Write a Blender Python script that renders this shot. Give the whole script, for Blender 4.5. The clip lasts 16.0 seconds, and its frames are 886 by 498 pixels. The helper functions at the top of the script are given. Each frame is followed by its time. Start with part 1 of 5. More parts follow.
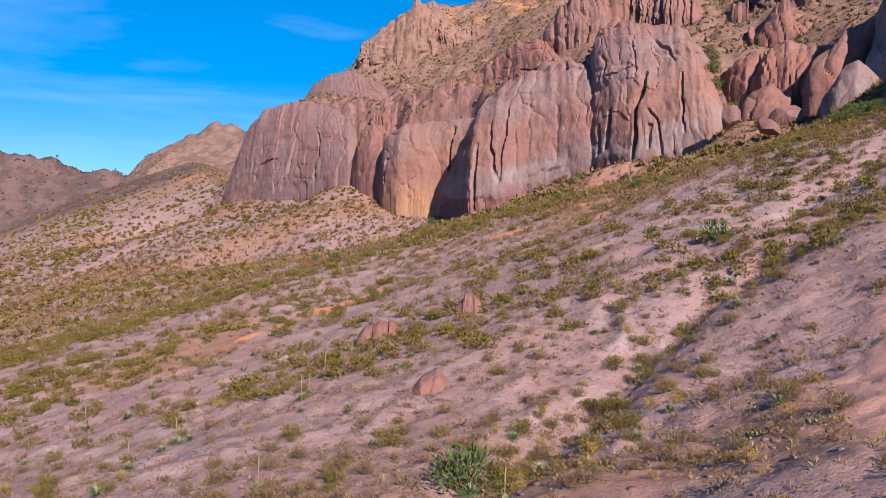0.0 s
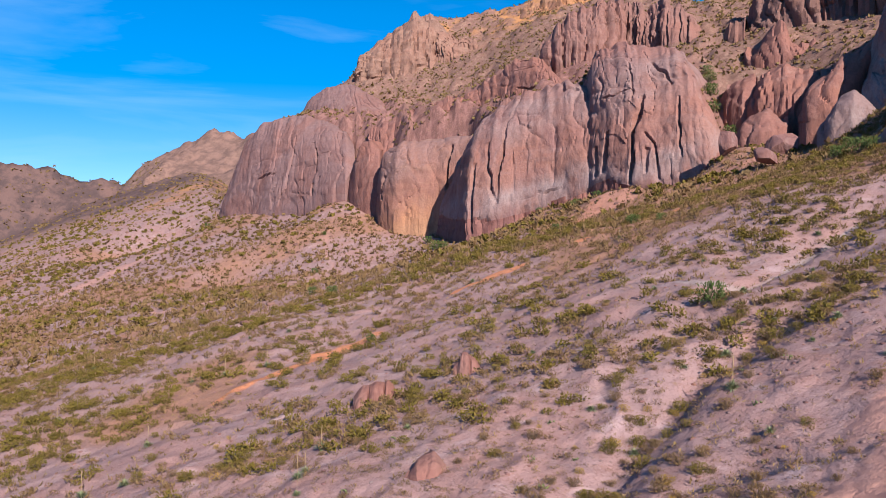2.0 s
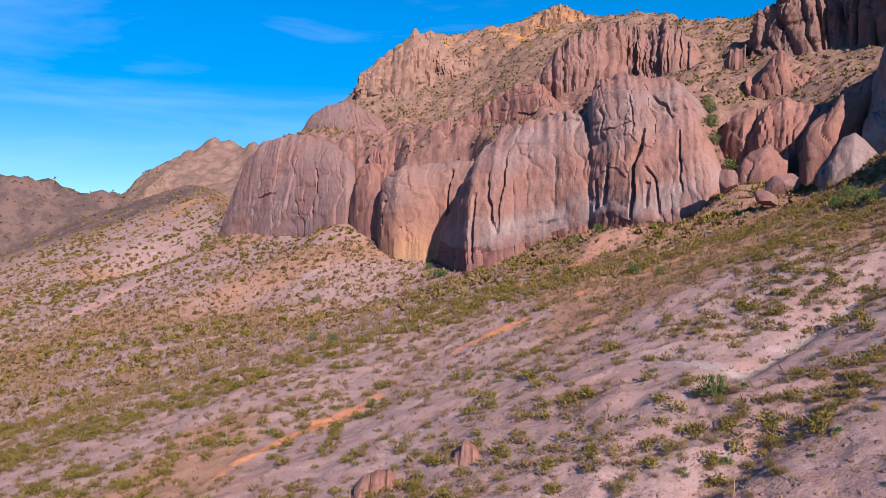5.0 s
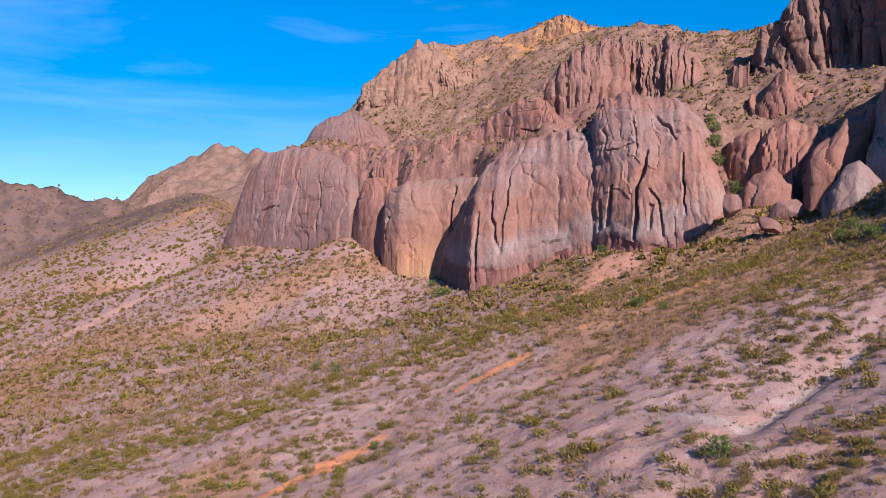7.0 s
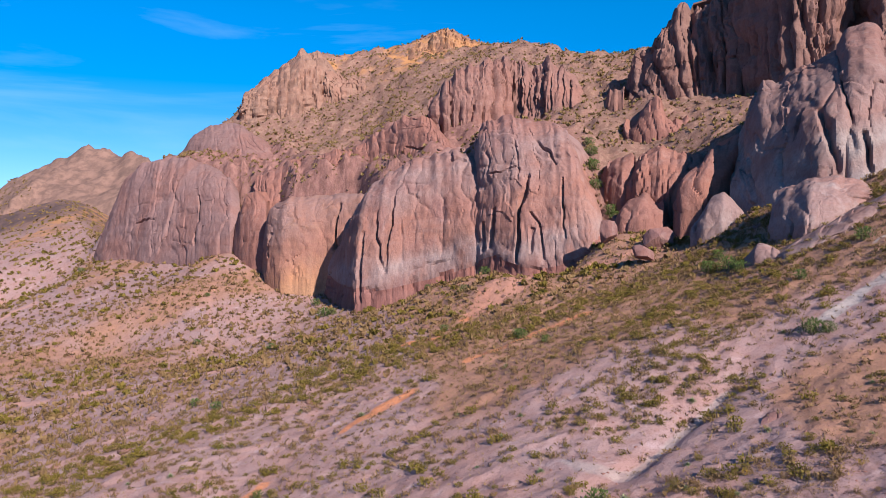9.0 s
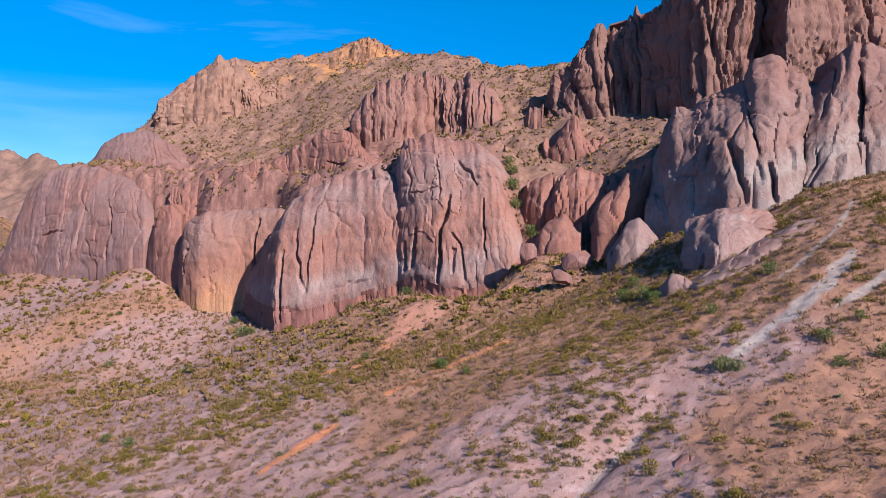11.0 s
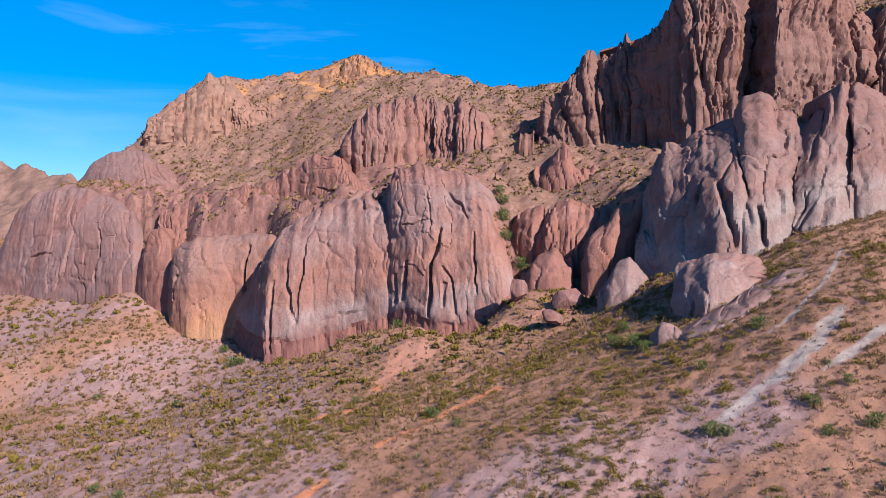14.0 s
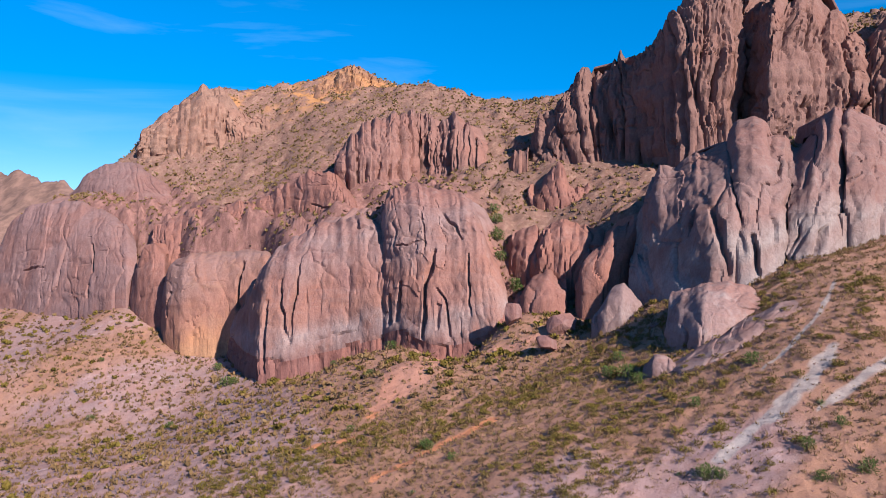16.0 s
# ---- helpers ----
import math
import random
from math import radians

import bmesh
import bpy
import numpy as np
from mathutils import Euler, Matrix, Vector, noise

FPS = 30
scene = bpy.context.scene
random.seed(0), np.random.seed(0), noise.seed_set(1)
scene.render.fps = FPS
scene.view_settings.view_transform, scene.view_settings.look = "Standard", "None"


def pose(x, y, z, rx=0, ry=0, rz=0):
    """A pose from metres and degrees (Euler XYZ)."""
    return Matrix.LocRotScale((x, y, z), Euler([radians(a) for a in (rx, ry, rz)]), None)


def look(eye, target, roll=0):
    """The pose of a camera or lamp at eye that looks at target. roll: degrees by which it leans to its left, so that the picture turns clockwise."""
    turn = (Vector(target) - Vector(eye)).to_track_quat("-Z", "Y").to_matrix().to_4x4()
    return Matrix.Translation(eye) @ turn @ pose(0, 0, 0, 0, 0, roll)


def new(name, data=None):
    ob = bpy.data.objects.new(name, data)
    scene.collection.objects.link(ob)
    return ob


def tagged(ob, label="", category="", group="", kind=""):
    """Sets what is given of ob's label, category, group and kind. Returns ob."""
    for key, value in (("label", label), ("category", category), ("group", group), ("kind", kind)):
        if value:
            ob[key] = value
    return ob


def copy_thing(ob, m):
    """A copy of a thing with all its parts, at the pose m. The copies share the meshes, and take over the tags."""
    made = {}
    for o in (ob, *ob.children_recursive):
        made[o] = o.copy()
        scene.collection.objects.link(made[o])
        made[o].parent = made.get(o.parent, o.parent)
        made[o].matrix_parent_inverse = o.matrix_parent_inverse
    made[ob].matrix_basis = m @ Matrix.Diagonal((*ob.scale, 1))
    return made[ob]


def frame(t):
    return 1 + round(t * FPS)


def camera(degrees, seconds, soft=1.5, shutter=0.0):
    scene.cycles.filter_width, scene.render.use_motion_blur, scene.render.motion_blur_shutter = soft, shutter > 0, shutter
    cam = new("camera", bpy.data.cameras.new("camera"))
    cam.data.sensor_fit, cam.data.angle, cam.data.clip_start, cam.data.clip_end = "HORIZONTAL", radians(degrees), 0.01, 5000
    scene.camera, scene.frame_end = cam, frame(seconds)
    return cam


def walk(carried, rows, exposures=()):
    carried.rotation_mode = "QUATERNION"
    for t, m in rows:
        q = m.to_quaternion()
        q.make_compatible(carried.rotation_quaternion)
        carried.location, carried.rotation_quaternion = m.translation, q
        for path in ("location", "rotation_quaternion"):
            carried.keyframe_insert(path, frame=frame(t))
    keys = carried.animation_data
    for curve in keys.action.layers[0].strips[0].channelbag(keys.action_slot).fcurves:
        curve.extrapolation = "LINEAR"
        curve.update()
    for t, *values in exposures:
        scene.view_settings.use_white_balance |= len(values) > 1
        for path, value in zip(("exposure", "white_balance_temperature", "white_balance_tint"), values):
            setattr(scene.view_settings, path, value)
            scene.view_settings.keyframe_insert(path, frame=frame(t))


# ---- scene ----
cam = camera(57.2, 16.0, soft=0.5)
METRES, EYE, TILT, LEAN, TURN = 36.0, 10.0, 0.0, 0.0, 0.0
ROWS = [
    (0.0, 0.0, 0.0, 0.0, 0.0, 0.0, -0.0),
    (0.5, 0.0007, 0.0004, 0.0325, -0.08, 0.02, 0.01),
    (1.0, 0.0015, 0.0003, 0.0669, -0.14, 0.07, 0.04),
    (1.5, 0.0023, -0.0, 0.0968, -0.14, 0.13, 0.09),
    (2.0, 0.0032, 0.0004, 0.127, -0.15, 0.12, 0.08),
    (2.5, 0.0024, 0.0007, 0.1616, -0.19, 0.11, 0.08),
    (3.0, 0.002, 0.0002, 0.1899, -0.18, 0.13, 0.08),
    (3.5, 0.0024, -0.0003, 0.2224, -0.15, 0.12, 0.07),
    (4.0, 0.0017, -0.0005, 0.2559, -0.17, 0.16, 0.07),
    (6.5, 0.0021, -0.0013, 0.4122, 0.04, 0.15, 0.07),
    (7.0, 0.0019, -0.0019, 0.4455, 0.1, 0.15, 0.08),
    (7.5, 0.0016, -0.0015, 0.4786, 0.11, 0.15, 0.1),
    (7.8, 0.0019, -0.0016, 0.4965, 0.1, 0.16, 0.11),
    (8.0, 0.0021, -0.0016, 0.5084, -0.71, 0.16, 0.12),
    (8.2, 0.0022, -0.0006, 0.5214, -2.25, 0.17, 0.14),
    (8.5, 0.0024, 0.001, 0.5408, -3.9, 0.19, 0.17),
    (8.7, 0.0027, 0.0027, 0.5527, -5.48, 0.19, 0.19),
    (9.0, 0.0032, 0.0052, 0.5706, -7.99, 0.2, 0.22),
    (9.2, 0.0034, 0.0057, 0.5821, -8.86, 0.2, 0.23),
    (9.3, 0.0036, 0.006, 0.5878, -8.87, 0.2, 0.23),
    (9.5, 0.0038, 0.0065, 0.5993, -8.94, 0.2, 0.24),
    (9.7, 0.0042, 0.0079, 0.6121, -9.17, 0.19, 0.24),
    (10.0, 0.0048, 0.0099, 0.6314, -11.74, 0.18, 0.25),
    (10.2, 0.0048, 0.01, 0.6435, -13.1, 0.19, 0.25),
    (10.35, 0.0049, 0.0101, 0.6526, -13.38, 0.19, 0.25),
    (10.5, 0.0049, 0.0102, 0.6616, -13.44, 0.19, 0.25),
    (12.3, 0.0053, 0.0113, 0.7705, -13.82, 0.24, 0.23),
    (12.5, 0.0053, 0.0114, 0.7826, -13.86, 0.25, 0.23),
    (13.0, 0.005, 0.0112, 0.8139, -13.98, 0.27, 0.24),
    (13.5, 0.0053, 0.0109, 0.8467, -14.09, 0.31, 0.24),
    (14.0, 0.0052, 0.01, 0.8749, -14.18, 0.33, 0.25),
    (14.5, 0.0054, 0.0104, 0.9049, -14.29, 0.32, 0.24),
    (15.0, 0.005, 0.0104, 0.9377, -14.4, 0.31, 0.2),
    (15.5, 0.0051, 0.0102, 0.9673, -14.49, 0.34, 0.19),
    (16.0, 0.0047, 0.0094, 0.999, -14.59, 0.37, 0.2),
]
walk(cam, [(t, pose(0, 0, EYE, TILT, LEAN, TURN) @ pose(METRES * x, METRES * y, METRES * z, 90 + pitch, roll, yaw)) for t, x, y, z, yaw, pitch, roll in ROWS],
     exposures=[(0.0, 0.9), (16.0, 1.0)])

# ---- light ----
SUN = Vector((0.31, -0.81, 0.49)).normalized()
world = bpy.data.worlds.new("sky")
scene.world = world
world.use_nodes = True
wt = world.node_tree
wt.nodes.clear()
w_out = wt.nodes.new("ShaderNodeOutputWorld")
w_back = wt.nodes.new("ShaderNodeBackground")
w_sky = wt.nodes.new("ShaderNodeTexSky")
w_sky.sky_type = "NISHITA"
w_sky.sun_disc = False
w_sky.sun_elevation = math.asin(SUN.z)
w_sky.sun_rotation = math.atan2(SUN.x, SUN.y)
w_sky.altitude = 1500
w_sky.air_density = 0.6
w_sky.dust_density = 0.0
w_sky.ozone_density = 3.0
w_hue = wt.nodes.new("ShaderNodeHueSaturation")
w_hue.inputs["Hue"].default_value = 0.495
w_back.inputs["Strength"].default_value = 0.122
# thin cirrus
w_co = wt.nodes.new("ShaderNodeTexCoord")
w_map = wt.nodes.new("ShaderNodeMapping")
w_map.inputs["Rotation"].default_value = (0, radians(-9), radians(12))
w_map.inputs["Scale"].default_value = (1.6, 1.6, 9.0)
w_noise = wt.nodes.new("ShaderNodeTexNoise")
w_noise.inputs["Scale"].default_value = 1.7
w_noise.inputs["Detail"].default_value = 7
w_noise.inputs["Roughness"].default_value = 0.55
w_noise.inputs["Distortion"].default_value = 0.6
w_ramp = wt.nodes.new("ShaderNodeValToRGB")
w_ramp.color_ramp.elements[0].position = 0.48
w_ramp.color_ramp.elements[0].color = (0, 0, 0, 1)
w_ramp.color_ramp.elements[1].position = 0.85
w_ramp.color_ramp.elements[1].color = (0.28, 0.28, 0.28, 1)
w_mix = wt.nodes.new("ShaderNodeMix")
w_mix.data_type = "RGBA"
w_mix.inputs["B"].default_value = (3.2, 4.3, 5.4, 1)
w_xyz = wt.nodes.new("ShaderNodeSeparateXYZ")
wt.links.new(w_co.outputs["Generated"], w_xyz.inputs[0])
for socket, low, high in (("Saturation", 1.1, 1.5), ("Value", 0.55, 0.92)):
    w_rise = wt.nodes.new("ShaderNodeMapRange")
    w_rise.inputs["From Min"].default_value, w_rise.inputs["From Max"].default_value = 0.0, 0.28
    w_rise.inputs["To Min"].default_value, w_rise.inputs["To Max"].default_value = low, high
    wt.links.new(w_xyz.outputs["Z"], w_rise.inputs["Value"])
    wt.links.new(w_rise.outputs["Result"], w_hue.inputs[socket])
wt.links.new(w_co.outputs["Generated"], w_map.inputs["Vector"])
wt.links.new(w_map.outputs["Vector"], w_noise.inputs["Vector"])
wt.links.new(w_noise.outputs["Fac"], w_ramp.inputs["Fac"])
wt.links.new(w_ramp.outputs["Color"], w_mix.inputs["Factor"])
wt.links.new(w_sky.outputs["Color"], w_hue.inputs["Color"])
wt.links.new(w_hue.outputs["Color"], w_mix.inputs["A"])
wt.links.new(w_mix.outputs["Result"], w_back.inputs["Color"])
wt.links.new(w_back.outputs["Background"], w_out.inputs["Surface"])
sun_data = bpy.data.lights.new("sun", "SUN")
sun_data.energy = 5.0
sun_data.angle = radians(0.53)
sun_data.color = (1.0, 0.90, 0.78)
sun = new("sun", sun_data)
sun.matrix_world = look(SUN * 500, (0, 0, 0))


# ---- materials ----
class Graph:
    """A short hand for a node material."""

    def __init__(self, name, rough=0.9, spec=0.15):
        self.mat = bpy.data.materials.new(name)
        self.mat.use_nodes = True
        self.nt = self.mat.node_tree
        self.bsdf = self.nt.nodes["Principled BSDF"]
        self.bsdf.inputs["Roughness"].default_value = rough
        self.bsdf.inputs["Specular IOR Level"].default_value = spec
        self.co = self.node("ShaderNodeTexCoord").outputs["Object"]

    def node(self, kind):
        return self.nt.nodes.new(kind)

    def put(self, socket, value):
        if hasattr(value, "is_linked"):
            self.nt.links.new(value, socket)
        elif isinstance(value, tuple) and len(value) == 3 and socket.type == "RGBA":
            socket.default_value = (*value, 1)
        else:
            socket.default_value = value

    def noise(self, scale, detail=4, rough=0.55, stretch=(1, 1, 1), warp=0.0, turn=(0, 0, 0)):
        m = self.node("ShaderNodeMapping")
        m.inputs["Scale"].default_value = stretch
        m.inputs["Rotation"].default_value = turn
        self.put(m.inputs["Vector"], self.co)
        n = self.node("ShaderNodeTexNoise")
        n.inputs["Scale"].default_value = scale
        n.inputs["Detail"].default_value = detail
        n.inputs["Roughness"].default_value = rough
        n.inputs["Distortion"].default_value = warp
        self.put(n.inputs["Vector"], m.outputs["Vector"])
        return n.outputs["Fac"]

    def joints(self, scale, stretch):
        """Distance to the nearest joint between uneven blocks."""
        m = self.node("ShaderNodeMapping")
        m.inputs["Scale"].default_value = stretch
        n = self.node("ShaderNodeTexNoise")
        n.inputs["Scale"].default_value = 0.5
        n.inputs["Detail"].default_value = 4
        add = self.node("ShaderNodeVectorMath")
        add.operation = "MULTIPLY_ADD"
        self.put(n.inputs["Vector"], self.co)
        self.put(add.inputs[0], n.outputs["Color"])
        add.inputs[1].default_value = (2.5, 2.5, 2.5)
        self.put(add.inputs[2], self.co)
        self.put(m.inputs["Vector"], add.outputs[0])
        v = self.node("ShaderNodeTexVoronoi")
        v.feature = "DISTANCE_TO_EDGE"
        v.inputs["Scale"].default_value = scale
        self.put(v.inputs["Vector"], m.outputs["Vector"])
        return v.outputs["Distance"]

    def step(self, value, a, b):
        n = self.node("ShaderNodeMapRange")
        n.interpolation_type = "SMOOTHSTEP"
        n.inputs["From Min"].default_value, n.inputs["From Max"].default_value = a, b
        self.put(n.inputs["Value"], value)
        return n.outputs["Result"]

    def math(self, op, a, b=0.0):
        n = self.node("ShaderNodeMath")
        n.operation = op
        self.put(n.inputs[0], a)
        self.put(n.inputs[1], b)
        return n.outputs[0]

    def mix(self, fac, a, b, blend="MIX"):
        n = self.node("ShaderNodeMix")
        n.data_type, n.blend_type = "RGBA", blend
        self.put(n.inputs["Factor"], fac)
        self.put(n.inputs["A"], a)
        self.put(n.inputs["B"], b)
        return n.outputs["Result"]

    def attribute(self, name):
        n = self.node("ShaderNodeAttribute")
        n.attribute_name = name
        return n.outputs["Fac"]

    def axis(self):
        n = self.node("ShaderNodeSeparateXYZ")
        self.put(n.inputs[0], self.co)
        return n.outputs

    def finish(self, colour, bump=None, strength=0.5, distance=0.1):
        self.put(self.bsdf.inputs["Base Color"], colour)
        if bump is not None:
            b = self.node("ShaderNodeBump")
            b.inputs["Strength"].default_value, b.inputs["Distance"].default_value = strength, distance
            self.put(b.inputs["Height"], bump)
            self.put(self.bsdf.inputs["Normal"], b.outputs["Normal"])
        return self.mat


def rock_material(name, main, second, pale, dark, beds=None, share=0.75, streak=1.0):
    """Weathered volcanic rock: two tones in patches, faint runs of stain down the face, and beds of other colours that follow the dip."""
    g = Graph(name, 0.92, 0.12)
    colour = g.mix(g.step(g.noise(0.06, 5, 0.6, (1, 1, 0.8), 0.8), 0.40, 0.62), main, second)
    ax = g.axis()
    bed = g.math("SUBTRACT", ax[2], g.math("ADD", g.math("MULTIPLY", ax[0], 0.27), g.math("MULTIPLY", ax[1], 0.1)))
    wob = g.math("ADD", bed, g.math("MULTIPLY", g.math("SUBTRACT", g.noise(0.09, 5, 0.55, (1, 1, 0.6)), 0.5), 11.0))
    if beds:
        ramp = g.node("ShaderNodeValToRGB")
        low, high = beds[0][0], beds[-1][0]
        while len(ramp.color_ramp.elements) < len(beds):
            ramp.color_ramp.elements.new(0.5)
        for e, (at, tint) in zip(ramp.color_ramp.elements, beds):
            e.position = (at - low) / (high - low)
            e.color = (*tint, 1)
        g.put(ramp.inputs["Fac"], g.math("DIVIDE", g.math("SUBTRACT", wob, low), high - low))
        patchy = g.step(g.noise(0.11, 5, 0.6, (1, 1, 1), 0.5), 0.25, 0.6)
        colour = g.mix(g.math("MULTIPLY", patchy, share), colour, ramp.outputs["Color"])
    fine_bed = g.noise(0.5, 5, 0.6, (0.12, 0.12, 1), 0.5)
    colour = g.mix(g.math("MULTIPLY", g.step(fine_bed, 0.52, 0.68), 0.22), colour, pale)
    runs = g.noise(0.55, 5, 0.6, (1, 1, 0.1), 0.5)
    colour = g.mix(g.math("MULTIPLY", g.step(runs, 0.5, 0.72), 0.42 * streak), colour, pale)
    runs2 = g.noise(1.1, 4, 0.6, (1, 1, 0.08), 0.3)
    colour = g.mix(g.math("MULTIPLY", g.step(runs2, 0.53, 0.75), 0.4 * streak), colour, dark)
    patch = g.noise(0.2, 6, 0.65, (1, 1, 0.7), 0.6)
    colour = g.mix(g.math("MULTIPLY", g.step(patch, 0.5, 0.68), 0.4), colour, dark)
    speck = g.noise(2.2, 5, 0.65)
    colour = g.mix(g.step(speck, 0.36, 0.6), g.mix(0.26, colour, dark), colour)
    relief = g.math("ADD", g.noise(0.7, 7, 0.62, (1, 1, 0.5), 0.4), g.math("MULTIPLY", g.noise(3.5, 4, 0.6, (1, 1, 0.7)), 0.1))
    joints = g.step(g.joints(0.22, (1, 1, 0.4)), 0.0, 0.06)
    relief = g.math("ADD", relief, g.math("MULTIPLY", joints, 0.1))
    return g.finish(colour, relief, 0.7, 0.5)


# the beds from the dark red foot upwards: grey-white, salmon, grey-lavender, red-purple
BEDS = [(-4, (0.172, 0.08, 0.08)), (0, (0.224, 0.148, 0.148)), (4, (0.268, 0.212, 0.22)), (8, (0.26, 0.136, 0.116)), (14, (0.264, 0.124, 0.1)), (19, (0.232, 0.144, 0.14)),
        (24, (0.228, 0.16, 0.164)), (30, (0.228, 0.112, 0.1)), (40, (0.2, 0.1, 0.092))]
OCHRE_BEDS = [(-6, (0.288, 0.2, 0.16)), (-1, (0.336, 0.192, 0.12)), (5, (0.32, 0.16, 0.1)), (12, (0.264, 0.124, 0.1)), (17, (0.216, 0.132, 0.128)), (24, (0.212, 0.132, 0.132)), (32, (0.216, 0.104, 0.094))]
GREY_BEDS = [(2, (0.225, 0.195, 0.21)), (8, (0.25, 0.215, 0.225)), (12, (0.228, 0.165, 0.162)), (14, (0.25, 0.21, 0.212)), (18, (0.215, 0.128, 0.122)), (22, (0.20, 0.128, 0.128)), (30, (0.205, 0.105, 0.096))]
ROCK_PURPLE = rock_material("purple_rock", (0.188, 0.102, 0.104), (0.218, 0.106, 0.092), (0.248, 0.172, 0.172), (0.104, 0.05, 0.05))
ROCK_WEST = rock_material("lavender_rock", (0.2, 0.122, 0.124), (0.21, 0.11, 0.102), (0.256, 0.18, 0.18), (0.116, 0.06, 0.061), streak=0.7)
ROCK_MAIN = rock_material("banded_purple_rock", (0.208, 0.112, 0.11), (0.24, 0.112, 0.092), (0.264, 0.188, 0.188), (0.108, 0.051, 0.05), BEDS, 0.85)
ROCK_OCHRE = rock_material("ochre_rock", (0.228, 0.116, 0.1), (0.248, 0.117, 0.09), (0.296, 0.176, 0.136), (0.128, 0.059, 0.048), OCHRE_BEDS, 0.95, 0.6)
ROCK_PILLAR = rock_material("reddish_pillar_rock", (0.22, 0.106, 0.094), (0.24, 0.11, 0.09), (0.264, 0.164, 0.152), (0.108, 0.048, 0.044))
ROCK_BROWN = rock_material("brown_rock", (0.17, 0.095, 0.087), (0.194, 0.099, 0.085), (0.242, 0.155, 0.138), (0.076, 0.041, 0.039))
ROCK_SUMMIT = rock_material("tan_summit_rock", (0.225, 0.132, 0.108), (0.25, 0.135, 0.108), (0.31, 0.205, 0.165), (0.10, 0.055, 0.047))
ROCK_SPIRE = rock_material("red_brown_spire_rock", (0.20, 0.108, 0.10), (0.225, 0.112, 0.098), (0.27, 0.17, 0.155), (0.09, 0.046, 0.043))
ROCK_GREY = rock_material("grey_footed_rock", (0.167, 0.099, 0.097), (0.19, 0.1, 0.09), (0.228, 0.179, 0.179), (0.091, 0.052, 0.052), GREY_BEDS, 0.9)
ROCK_SLAB = rock_material("pink_grey_slab_rock", (0.215, 0.145, 0.148), (0.235, 0.128, 0.118), (0.285, 0.245, 0.255), (0.11, 0.06, 0.058))
ROCK_FOOT = rock_material("fluted_red_rock", (0.188, 0.09, 0.086), (0.212, 0.094, 0.082), (0.24, 0.132, 0.124), (0.096, 0.04, 0.038))
ROCK_GOLD = rock_material("golden_rock", (0.35, 0.17, 0.085), (0.21, 0.112, 0.085), (0.42, 0.265, 0.15), (0.13, 0.06, 0.042))


